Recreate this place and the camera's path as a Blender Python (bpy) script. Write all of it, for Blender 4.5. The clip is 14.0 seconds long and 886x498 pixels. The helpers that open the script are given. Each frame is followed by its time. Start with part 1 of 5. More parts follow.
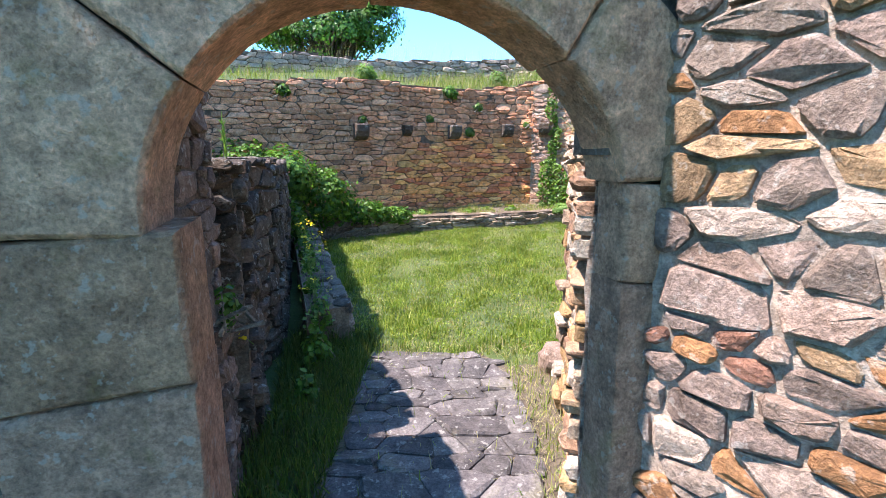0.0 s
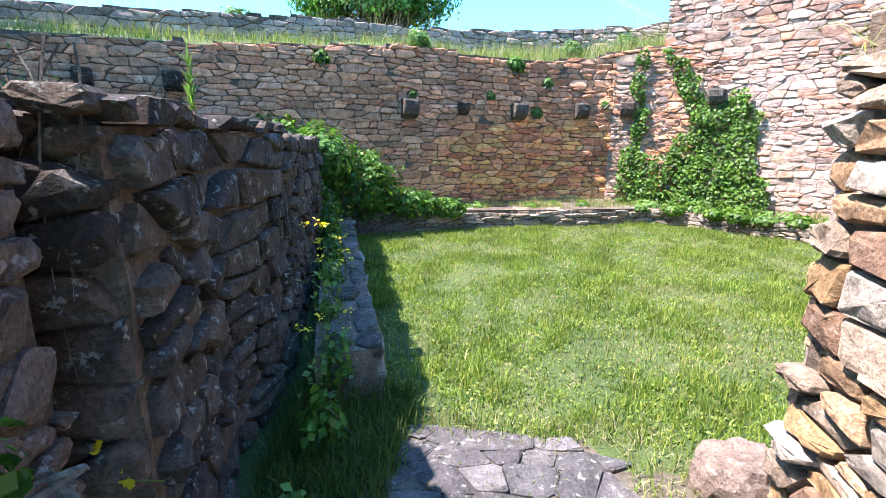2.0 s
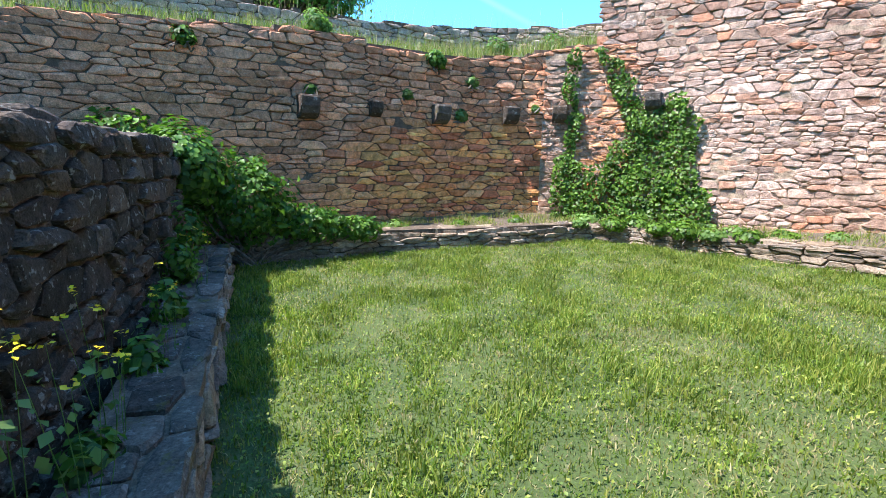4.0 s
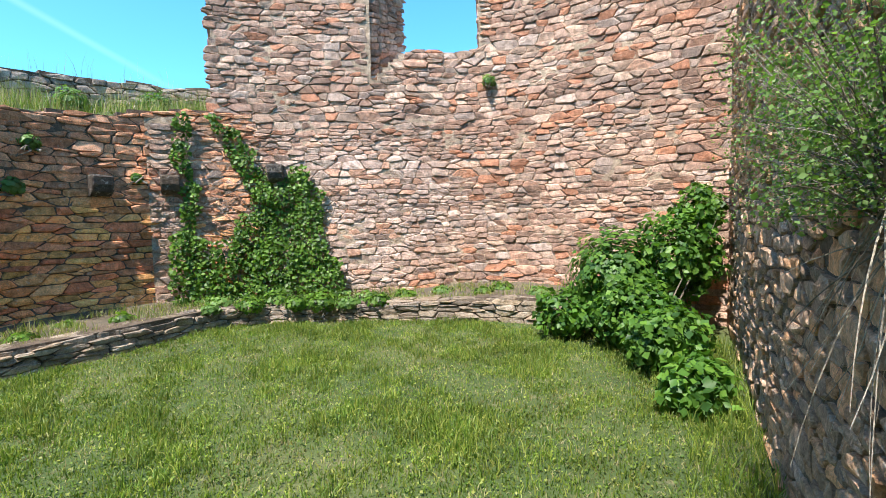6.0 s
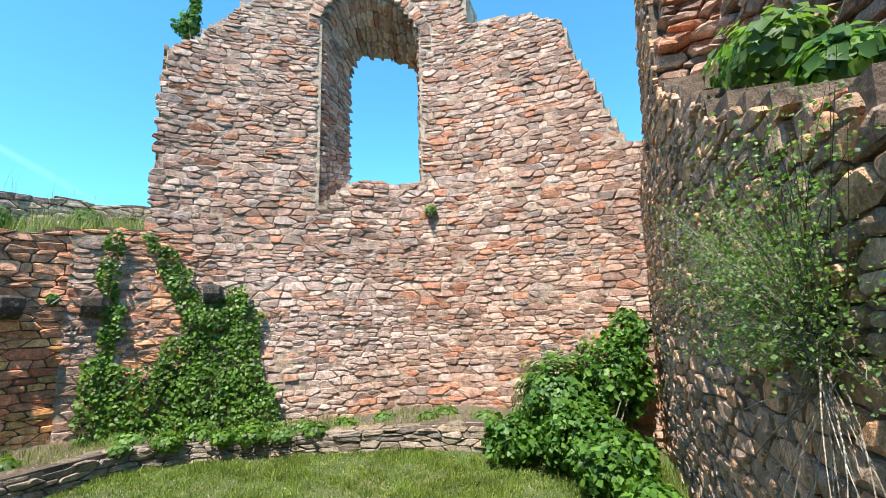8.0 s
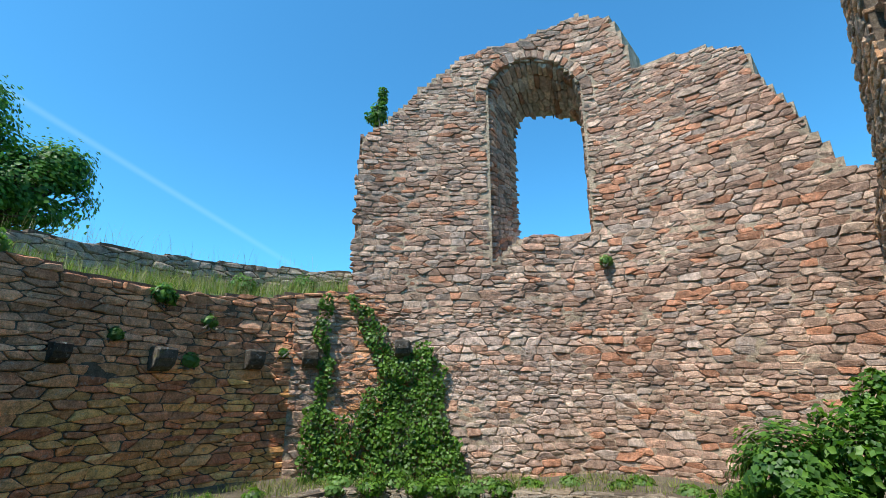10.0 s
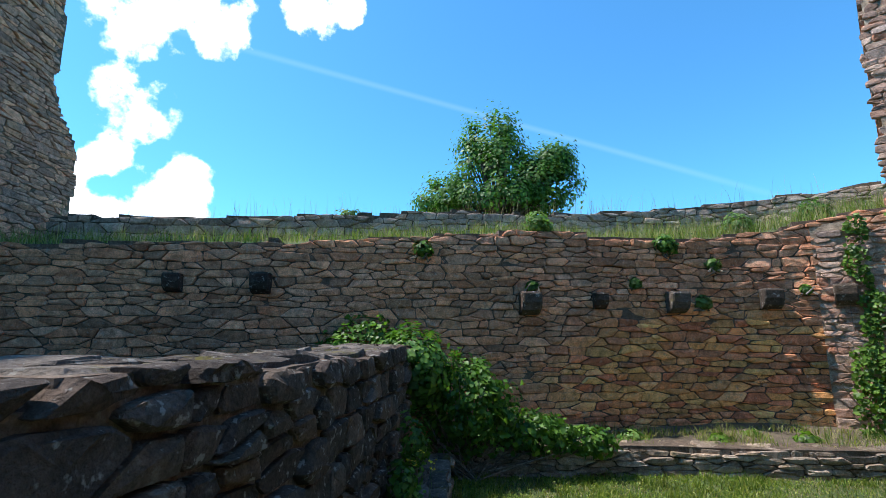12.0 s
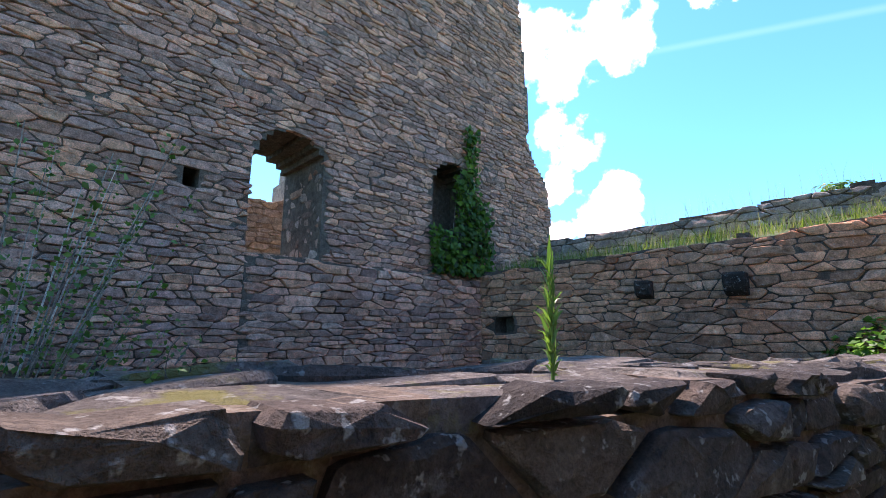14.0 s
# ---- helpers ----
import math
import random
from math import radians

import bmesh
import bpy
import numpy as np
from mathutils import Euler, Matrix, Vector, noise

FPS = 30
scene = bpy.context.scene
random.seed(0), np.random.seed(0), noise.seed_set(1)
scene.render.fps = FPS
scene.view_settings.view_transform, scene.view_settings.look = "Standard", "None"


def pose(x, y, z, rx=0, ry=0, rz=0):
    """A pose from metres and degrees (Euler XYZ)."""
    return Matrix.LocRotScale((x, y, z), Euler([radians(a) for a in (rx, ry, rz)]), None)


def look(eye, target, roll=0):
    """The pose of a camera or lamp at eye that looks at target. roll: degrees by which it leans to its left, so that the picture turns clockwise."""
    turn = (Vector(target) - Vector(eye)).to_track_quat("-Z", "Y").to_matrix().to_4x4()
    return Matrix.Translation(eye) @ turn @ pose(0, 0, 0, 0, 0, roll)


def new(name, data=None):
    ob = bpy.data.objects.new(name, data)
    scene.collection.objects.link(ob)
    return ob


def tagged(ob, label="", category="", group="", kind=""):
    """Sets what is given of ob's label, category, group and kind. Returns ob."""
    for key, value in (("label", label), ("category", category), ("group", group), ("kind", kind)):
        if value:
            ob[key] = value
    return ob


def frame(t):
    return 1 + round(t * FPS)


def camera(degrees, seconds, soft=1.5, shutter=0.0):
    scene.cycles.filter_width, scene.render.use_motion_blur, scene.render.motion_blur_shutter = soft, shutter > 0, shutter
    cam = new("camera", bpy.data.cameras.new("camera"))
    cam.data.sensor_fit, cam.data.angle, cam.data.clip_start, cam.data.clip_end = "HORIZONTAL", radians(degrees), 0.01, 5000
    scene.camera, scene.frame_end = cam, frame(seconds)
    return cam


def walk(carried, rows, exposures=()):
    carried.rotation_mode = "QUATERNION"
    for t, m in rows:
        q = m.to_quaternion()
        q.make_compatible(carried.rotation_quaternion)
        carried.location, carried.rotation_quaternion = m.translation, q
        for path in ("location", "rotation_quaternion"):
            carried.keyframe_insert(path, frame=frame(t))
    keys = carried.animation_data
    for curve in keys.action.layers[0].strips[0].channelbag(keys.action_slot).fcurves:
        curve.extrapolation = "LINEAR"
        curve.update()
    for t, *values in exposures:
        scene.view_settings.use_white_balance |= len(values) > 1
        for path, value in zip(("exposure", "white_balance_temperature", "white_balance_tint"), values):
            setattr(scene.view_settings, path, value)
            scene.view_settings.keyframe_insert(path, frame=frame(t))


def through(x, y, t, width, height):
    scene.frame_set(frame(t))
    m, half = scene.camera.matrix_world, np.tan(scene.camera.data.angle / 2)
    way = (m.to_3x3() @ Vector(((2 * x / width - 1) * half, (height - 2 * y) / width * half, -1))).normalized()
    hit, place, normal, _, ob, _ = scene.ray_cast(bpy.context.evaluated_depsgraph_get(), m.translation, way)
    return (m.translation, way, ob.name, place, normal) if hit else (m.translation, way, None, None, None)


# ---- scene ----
import collections

cam = camera(87.0, 14.0, 0.8)
PATH = [
    (0, (-0.000, -1.900, 1.542), (-0.009, 2.996, 0.528), -0.30),
    (0.5, (-0.072, -1.507, 1.597), (-0.680, 3.354, 0.598), 0.05),
    (1, (-0.205, -1.159, 1.576), (-1.053, 3.661, 0.553), 0.36),
    (1.5, (-0.261, -0.895, 1.567), (-0.899, 3.937, 0.451), 0.56),
    (2, (-0.193, -0.580, 1.415), (-0.689, 4.269, 0.299), 0.77),
    (2.2, (-0.178, -0.449, 1.396), (-0.637, 4.405, 0.285), 0.80),
    (4.3, (-0.150, 0.910, 1.324), (0.433, 5.783, 0.370), 0.97),
    (4.5, (-0.040, 1.033, 1.341), (0.773, 5.875, 0.396), 0.95),
    (5, (0.251, 1.160, 1.393), (1.989, 5.779, 0.589), 0.31),
    (5.5, (0.348, 1.157, 1.466), (3.166, 5.245, 0.877), -1.04),
    (6, (0.383, 1.140, 1.502), (3.830, 4.745, 1.159), -1.27),
    (6.5, (0.358, 1.114, 1.529), (4.266, 4.232, 1.473), -1.52),
    (7, (0.323, 1.134, 1.565), (4.429, 3.981, 1.747), -1.19),
    (7.2, (0.291, 1.148, 1.582), (4.389, 3.994, 1.899), -1.11),
    (9.3, (-0.090, 1.312, 1.640), (3.338, 4.635, 3.123), 0.21),
    (9.5, (-0.104, 1.314, 1.645), (3.157, 4.799, 3.131), 0.39),
    (10, (-0.124, 1.327, 1.662), (2.522, 5.334, 3.055), 0.17),
    (10.5, (-0.130, 1.345, 1.586), (1.497, 5.922, 2.769), -0.65),
    (11, (-0.203, 1.337, 1.565), (0.156, 6.236, 2.498), -1.01),
    (11.5, (-0.254, 1.242, 1.588), (-1.045, 6.107, 2.433), -0.70),
    (12, (-0.416, 1.127, 1.588), (-2.191, 5.721, 2.450), -0.14),
    (12.5, (-0.526, 1.017, 1.581), (-3.405, 5.016, 2.427), -0.26),
    (13, (-0.573, 0.959, 1.590), (-4.506, 3.924, 2.450), -0.43),
    (13.5, (-0.577, 0.933, 1.597), (-4.977, 3.136, 2.480), 0.28),
    (14, (-0.586, 0.916, 1.595), (-5.268, 2.424, 2.493), 0.32),
]
walk(cam, [(t, look(eye, target, roll)) for t, eye, target, roll in PATH],
     [(0, 1.98, 6500, 24), (0.5, 2.27, 6500, 26), (1.0, 2.15, 6400, 24), (2.2, 2.25, 6050, 22), (4.3, 1.6, 6150, 15), (5.5, 1.28, 6350, 11), (7.2, 1.45, 6450, 13), (9.3, 0.8, 6350, 7), (10.5, 0.65, 6200, 4), (11.5, 0.68, 6150, 9), (12.5, 0.88, 6350, 20), (13.4, 1.18, 6500, 28), (14, 1.36, 6550, 32)])

# ---- sky and sun ----
TRAIL = (-0.398, 0.320, -0.860)
SUN_EL, SUN_AZ = radians(61), radians(195)      # height; bearing of the sun from +x, anticlockwise
world = bpy.data.worlds.new("world")
scene.world = world
world.use_nodes = True
wn, wl = world.node_tree.nodes, world.node_tree.links
wn.clear()
w_out, w_bg, w_sky = wn.new("ShaderNodeOutputWorld"), wn.new("ShaderNodeBackground"), wn.new("ShaderNodeTexSky")
w_sky.sky_type, w_sky.sun_disc = "NISHITA", False
w_sky.sun_elevation, w_sky.sun_rotation = SUN_EL, radians(90) - SUN_AZ
w_sky.air_density, w_sky.dust_density, w_sky.ozone_density = 1.0, 0.4, 2.5
w_bg.inputs["Strength"].default_value = 0.15
w_dir = wn.new("ShaderNodeTexCoord").outputs["Generated"]


def w_math(kind, a, b):
    n = wn.new("ShaderNodeMath")
    n.operation = kind
    for slot, value in ((0, a), (1, b)):
        if isinstance(value, (int, float)):
            n.inputs[slot].default_value = value
        else:
            wl.new(value, n.inputs[slot])
    return n.outputs[0]


def w_dot(way):
    n = wn.new("ShaderNodeVectorMath")
    n.operation = "DOT_PRODUCT"
    n.inputs[1].default_value = way
    wl.new(w_dir, n.inputs[0])
    return n.outputs["Value"]


def w_range(value, a, b, c, d):
    n = wn.new("ShaderNodeMapRange")
    n.interpolation_type = "SMOOTHSTEP"
    for slot, x in zip(range(1, 5), (a, b, c, d)):
        n.inputs[slot].default_value = x
    wl.new(value, n.inputs[0])
    return n.outputs[0]


def w_mix(fac, a, b, mode="MIX"):
    n = wn.new("ShaderNodeMix")
    n.data_type, n.blend_type = "RGBA", mode
    for slot, value in ((0, fac), (6, a), (7, b)):
        if isinstance(value, (int, float)):
            n.inputs[slot].default_value = value
        elif isinstance(value, tuple):
            n.inputs[slot].default_value = (*value, 1)
        else:
            wl.new(value, n.inputs[slot])
    return n.outputs[2]


# deep summer blue, puffs of cloud in the north-west and a thin vapour trail
w_noise = wn.new("ShaderNodeTexNoise")
w_noise.inputs["Scale"].default_value, w_noise.inputs["Detail"].default_value, w_noise.inputs["Roughness"].default_value = 17.0, 6.0, 0.55
wl.new(w_dir, w_noise.inputs["Vector"])
CLOUDS = (((-0.71, 0.43, 0.56), 5.2), ((-0.714, 0.472, 0.517), 4.6), ((-0.632, 0.544, 0.551), 4.6), ((-0.506, 0.625, 0.60), 3.8), ((-0.46, 0.66, 0.61), 2.6), ((-0.768, 0.509, 0.389), 4.0),
          ((-0.759, 0.597, 0.261), 4.2), ((-0.817, 0.499, 0.290), 2.6), ((-0.769, 0.605, 0.206), 4.4), ((-0.86, 0.47, 0.20), 6.0))
w_puff = None
for way, spread in CLOUDS:
    edge = math.cos(radians(spread))
    w_one = w_math("DIVIDE", w_math("SUBTRACT", w_dot(tuple(Vector(way).normalized())), edge), 1 - edge)
    w_puff = w_one if w_puff is None else w_math("MAXIMUM", w_puff, w_one)
w_cloud = w_range(w_math("ADD", w_math("MAXIMUM", w_puff, -1.0), w_math("MULTIPLY", w_math("SUBTRACT", w_noise.outputs["Fac"], 0.5), 3.4)), 0.25, 1.05, 0.0, 1.0)
w_trail = w_math("MULTIPLY", w_range(w_math("ABSOLUTE", w_dot(TRAIL), 0), 0.0, 0.009, 0.04, 0.0), w_range(w_dot((-0.25, 0.85, 0.45)), 0.75, 0.95, 0.0, 1.0))
w_blue = w_mix(1.0, w_sky.outputs[0], (0.40, 0.92, 1.10), "MULTIPLY")
w_blue = w_mix(w_trail, w_blue, (9.0, 10.0, 10.5))
w_blue = w_mix(w_cloud, w_blue, (13.0, 13.0, 13.0))
wl.new(w_blue, w_bg.inputs[0])
wl.new(w_bg.outputs[0], w_out.inputs[0])
sun = new("sun", bpy.data.lights.new("sun", "SUN"))
sun.data.energy, sun.data.angle, sun.data.color = 4.3, radians(0.6), (1.0, 0.94, 0.85)
SUN_DIR = Vector((math.cos(SUN_AZ) * math.cos(SUN_EL), math.sin(SUN_AZ) * math.cos(SUN_EL), math.sin(SUN_EL)))
sun.matrix_world = look(SUN_DIR * 60, (0, 0, 0))


# ---- materials ----
def material(name):
    m = bpy.data.materials.new(name)
    m.use_nodes = True
    nt = m.node_tree
    return m, nt, nt.nodes["Principled BSDF"]


def node(nt, kind, **values):
    n = nt.nodes.new(kind)
    for key, value in values.items():
        n.inputs[key].default_value = value
    return n


def noise_node(nt, scale, detail=4.0, rough=0.55, stretch=None):
    geo = nt.nodes.new("ShaderNodeNewGeometry")
    n = node(nt, "ShaderNodeTexNoise", Scale=scale, Detail=detail, Roughness=rough)
    source = geo.outputs["Position"]
    if stretch:
        mp = nt.nodes.new("ShaderNodeMapping")
        mp.inputs["Scale"].default_value = stretch
        nt.links.new(source, mp.inputs["Vector"])
        source = mp.outputs[0]
    nt.links.new(source, n.inputs["Vector"])
    return n.outputs["Fac"]


def ramp(nt, fac, stops):
    r = nt.nodes.new("ShaderNodeValToRGB")
    while len(r.color_ramp.elements) < len(stops):
        r.color_ramp.elements.new(0.5)
    for e, (p, c) in zip(r.color_ramp.elements, stops):
        e.position, e.color = p, (*c, 1) if len(c) == 3 else c
    nt.links.new(fac, r.inputs[0])
    return r.outputs[0]


def bands(nt, fac, colours):
    r = nt.nodes.new("ShaderNodeValToRGB")
    r.color_ramp.interpolation = "CONSTANT"
    while len(r.color_ramp.elements) < len(colours):
        r.color_ramp.elements.new(0.5)
    for i, (e, c) in enumerate(zip(r.color_ramp.elements, colours)):
        e.position, e.color = i / len(colours), (*c, 1)
    nt.links.new(fac, r.inputs[0])
    return r.outputs[0]


def shade_random(nt, fac, lo, hi):
    """A second lightness of each piece, taken from later digits of its number."""
    mul, fr = nt.nodes.new("ShaderNodeMath"), nt.nodes.new("ShaderNodeMath")
    mul.operation, fr.operation = "MULTIPLY", "FRACT"
    mul.inputs[1].default_value = 37.7
    nt.links.new(fac, mul.inputs[0])
    nt.links.new(mul.outputs[0], fr.inputs[0])
    return grey(nt, fr.outputs[0], 0.0, 1.0, lo, hi)


def grey(nt, fac, a, b, lo=0.0, hi=1.0):
    return ramp(nt, fac, [(a, (lo,) * 3), (b, (hi,) * 3)])


def mixed(nt, fac, a, b, mode="MIX"):
    m = nt.nodes.new("ShaderNodeMix")
    m.data_type, m.blend_type = "RGBA", mode
    for value, slot in ((fac, 0), (a, 6), (b, 7)):
        if isinstance(value, (int, float)):
            m.inputs[slot].default_value = value
        elif isinstance(value, tuple):
            m.inputs[slot].default_value = (*value, 1)
        else:
            nt.links.new(value, m.inputs[slot])
    return m.outputs[2]


def piece_random(nt):
    """A number of its own for each stone or leaf, whether an object or an island of a joined mesh."""
    info, geo = nt.nodes.new("ShaderNodeObjectInfo"), nt.nodes.new("ShaderNodeNewGeometry")
    add, fr = nt.nodes.new("ShaderNodeMath"), nt.nodes.new("ShaderNodeMath")
    add.operation, fr.operation = "ADD", "FRACT"
    nt.links.new(info.outputs["Random"], add.inputs[0])
    nt.links.new(geo.outputs["Random Per Island"], add.inputs[1])
    nt.links.new(add.outputs[0], fr.inputs[0])
    return fr.outputs[0]


def bumped(nt, bsdf, parts, distance=0.01, strength=0.6):
    last = None
    for fac, k in parts:
        b = node(nt, "ShaderNodeBump", Strength=strength * k, Distance=distance)
        nt.links.new(fac, b.inputs["Height"])
        if last:
            nt.links.new(last, b.inputs["Normal"])
        last = b.outputs[0]
    nt.links.new(last, bsdf.inputs["Normal"])


def zone_factor(nt, centre, radii, wobble=0.5):
    geo = nt.nodes.new("ShaderNodeNewGeometry")
    sub, div, ln = (nt.nodes.new("ShaderNodeVectorMath") for _ in range(3))
    sub.operation, div.operation, ln.operation = "SUBTRACT", "DIVIDE", "LENGTH"
    sub.inputs[1].default_value, div.inputs[1].default_value = centre, radii
    nt.links.new(geo.outputs["Position"], sub.inputs[0])
    nt.links.new(sub.outputs[0], div.inputs[0])
    nt.links.new(div.outputs[0], ln.inputs[0])
    add = nt.nodes.new("ShaderNodeMath")
    add.operation = "MULTIPLY_ADD"
    nt.links.new(noise_node(nt, 1.6), add.inputs[0])
    add.inputs[1].default_value = wobble
    nt.links.new(ln.outputs["Value"], add.inputs[2])
    return grey(nt, add.outputs[0], 0.75, 1.25, 1.0, 0.0)


def stone_material(name, colours, zone=None, zone_colours=None, lichen=0.25, lichen_colour=(0.46, 0.45, 0.40), moss=0.0, rough=0.92, grain=1.0):
    m, nt, bsdf = material(name)
    rnd = piece_random(nt)
    base = bands(nt, rnd, colours)
    if zone:
        base = mixed(nt, zone_factor(nt, *zone), base, bands(nt, rnd, zone_colours))
    base = mixed(nt, 1.0, base, shade_random(nt, rnd, 0.68, 1.3), "MULTIPLY")
    big = noise_node(nt, 2.2, 5)
    mid = noise_node(nt, 14, 6, 0.65)
    fine = noise_node(nt, 75, 5, 0.7)
    base = mixed(nt, 1.0, base, grey(nt, big, 0.25, 0.75, 0.72, 1.22), "MULTIPLY")
    base = mixed(nt, 1.0, base, grey(nt, mid, 0.3, 0.7, 0.52, 1.42), "MULTIPLY")
    base = mixed(nt, 1.0, base, grey(nt, fine, 0.3, 0.7, 0.58, 1.42), "MULTIPLY")
    if lichen:
        spots = grey(nt, noise_node(nt, 24, 3, 0.6), 0.60, 0.66, 0.0, lichen)
        base = mixed(nt, spots, base, lichen_colour)
        spots = grey(nt, noise_node(nt, 7, 6, 0.7), 0.60, 0.70, 0.0, lichen * 0.8)
        base = mixed(nt, spots, base, tuple(0.6 * c for c in lichen_colour))
    if moss:
        patch = grey(nt, noise_node(nt, 3.4, 6, 0.7), 0.56, 0.64, 0.0, moss)
        base = mixed(nt, patch, base, (0.16, 0.14, 0.03))
    nt.links.new(base, bsdf.inputs["Base Color"])
    bsdf.inputs["Roughness"].default_value = rough
    bsdf.inputs["Specular IOR Level"].default_value = 0.25
    bumped(nt, bsdf, [(mid, 1.0), (fine, 0.8)], 0.02 * grain, 0.9)
    return m


def leaf_material(name, colours, through=0.35, gloss=0.45):
    m, nt, bsdf = material(name)
    base = ramp(nt, piece_random(nt), [(i / (len(colours) - 1), c) for i, c in enumerate(colours)])
    base = mixed(nt, 1.0, base, grey(nt, noise_node(nt, 3.0, 3), 0.3, 0.7, 0.7, 1.3), "MULTIPLY")
    nt.links.new(base, bsdf.inputs["Base Color"])
    bsdf.inputs["Roughness"].default_value = gloss
    bsdf.inputs["Specular IOR Level"].default_value = 0.3
    tr, mx = nt.nodes.new("ShaderNodeBsdfTranslucent"), nt.nodes.new("ShaderNodeMixShader")
    nt.links.new(mixed(nt, 1.0, base, (1.5, 1.7, 0.7), "MULTIPLY"), tr.inputs["Color"])
    mx.inputs[0].default_value = through
    nt.links.new(bsdf.outputs[0], mx.inputs[1])
    nt.links.new(tr.outputs[0], mx.inputs[2])
    nt.links.new(mx.outputs[0], nt.nodes["Material Output"].inputs["Surface"])
    return m


PINK = [(0.396, 0.245, 0.177), (0.479, 0.307, 0.228), (0.358, 0.223, 0.166), (0.442, 0.255, 0.177), (0.527, 0.361, 0.269), (0.407, 0.296, 0.239), (0.466, 0.213, 0.125), (0.503, 0.330, 0.239)]
M_EAST = stone_material("pink_rubble_stone", PINK, ((4.2, 7.0, 1.6), (2.6, 2.6, 1.7)),
                        [(0.536, 0.371, 0.291), (0.613, 0.439, 0.356), (0.485, 0.337, 0.270), (0.638, 0.473, 0.377), (0.562, 0.315, 0.215)], lichen=0.2)
M_NORTH = stone_material("brown_rubble_stone", [(0.580, 0.294, 0.166), (0.690, 0.323, 0.174), (0.508, 0.265, 0.158), (0.750, 0.353, 0.190), (0.629, 0.274, 0.143), (0.653, 0.343, 0.206)],
                         ((0.6, 8.0, 1.0), (3.9, 2.2, 1.45)), [(0.785, 0.324, 0.129), (0.800, 0.389, 0.141), (0.647, 0.276, 0.141), (0.800, 0.406, 0.176), (0.693, 0.243, 0.117), (0.800, 0.438, 0.153)], lichen=0.3)
M_WEST = stone_material("grey_mauve_rubble_stone", [(0.555, 0.296, 0.205), (0.695, 0.360, 0.239), (0.473, 0.260, 0.191), (0.778, 0.377, 0.233), (0.610, 0.342, 0.239), (0.800, 0.388, 0.226)], lichen=0.25)
M_SOUTH = stone_material("dark_weathered_rubble_stone", [(0.478, 0.309, 0.201), (0.578, 0.348, 0.205), (0.377, 0.259, 0.181), (0.653, 0.359, 0.191), (0.528, 0.348, 0.234)], lichen=0.45, grain=1.5)
M_PARAPET = stone_material("grey_parapet_stone", [(0.40, 0.30, 0.24), (0.46, 0.35, 0.28), (0.34, 0.27, 0.22), (0.50, 0.36, 0.26)], lichen=0.4)
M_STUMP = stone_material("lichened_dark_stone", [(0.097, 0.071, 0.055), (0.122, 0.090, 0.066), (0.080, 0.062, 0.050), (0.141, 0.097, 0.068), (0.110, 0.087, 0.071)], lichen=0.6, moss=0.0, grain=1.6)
# shade of the passage's west side is put into this stone's colour
M_PASSAGE = stone_material("shaded_brown_passage_stone", [(0.187, 0.130, 0.101), (0.230, 0.158, 0.122), (0.151, 0.112, 0.090), (0.209, 0.151, 0.122)], lichen=0.5, moss=0.1, grain=1.6)
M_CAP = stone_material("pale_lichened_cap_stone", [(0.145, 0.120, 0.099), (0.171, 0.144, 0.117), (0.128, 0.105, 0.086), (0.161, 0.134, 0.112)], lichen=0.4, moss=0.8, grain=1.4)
M_ASHLAR = stone_material("weathered_sandstone_block", [(0.549, 0.308, 0.180), (0.630, 0.364, 0.230), (0.507, 0.294, 0.180), (0.590, 0.336, 0.218)], lichen=0.5, lichen_colour=(0.52, 0.45, 0.37), moss=0.3, grain=2.4)
M_FRONT = stone_material("pale_mixed_rubble_stone", [(0.319, 0.222, 0.171), (0.329, 0.161, 0.072), (0.281, 0.208, 0.165), (0.290, 0.142, 0.095), (0.349, 0.265, 0.208), (0.262, 0.189, 0.152), (0.319, 0.204, 0.113), (0.300, 0.222, 0.175)], lichen=0.3, lichen_colour=(0.55, 0.52, 0.46), grain=1.5)
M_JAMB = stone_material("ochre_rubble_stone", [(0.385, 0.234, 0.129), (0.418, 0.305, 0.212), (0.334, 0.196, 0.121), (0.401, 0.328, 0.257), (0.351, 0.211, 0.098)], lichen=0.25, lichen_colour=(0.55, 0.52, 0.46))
M_BENCH = stone_material("grey_brown_low_stone", [(0.299, 0.231, 0.171), (0.368, 0.284, 0.209), (0.253, 0.200, 0.157), (0.345, 0.252, 0.171)], lichen=0.4, moss=0.3)
M_FLAG = stone_material("grey_paving_stone", [(0.113, 0.099, 0.096), (0.139, 0.123, 0.117), (0.099, 0.089, 0.086), (0.126, 0.113, 0.105)], lichen=0.4, moss=0.25)
M_MORTAR = stone_material("sandy_lime_mortar", [(0.413, 0.310, 0.221), (0.438, 0.333, 0.242)], lichen=0.2)
M_DARKMORTAR = stone_material("grey_earthy_mortar", [(0.147, 0.108, 0.078), (0.166, 0.120, 0.085)], lichen=0.2, moss=0.1)
M_PALEMORTAR = stone_material("pale_lime_mortar", [(0.285, 0.225, 0.178), (0.30, 0.238, 0.19)], lichen=0.3, lichen_colour=(0.58, 0.54, 0.48))
M_IVY = leaf_material("ivy_leaf", [(0.025, 0.06, 0.010), (0.07, 0.145, 0.018), (0.13, 0.23, 0.028), (0.045, 0.10, 0.014), (0.17, 0.29, 0.04)])
M_BUSH = leaf_material("bramble_leaf", [(0.03, 0.08, 0.016), (0.055, 0.13, 0.022), (0.09, 0.19, 0.028), (0.14, 0.26, 0.036)])
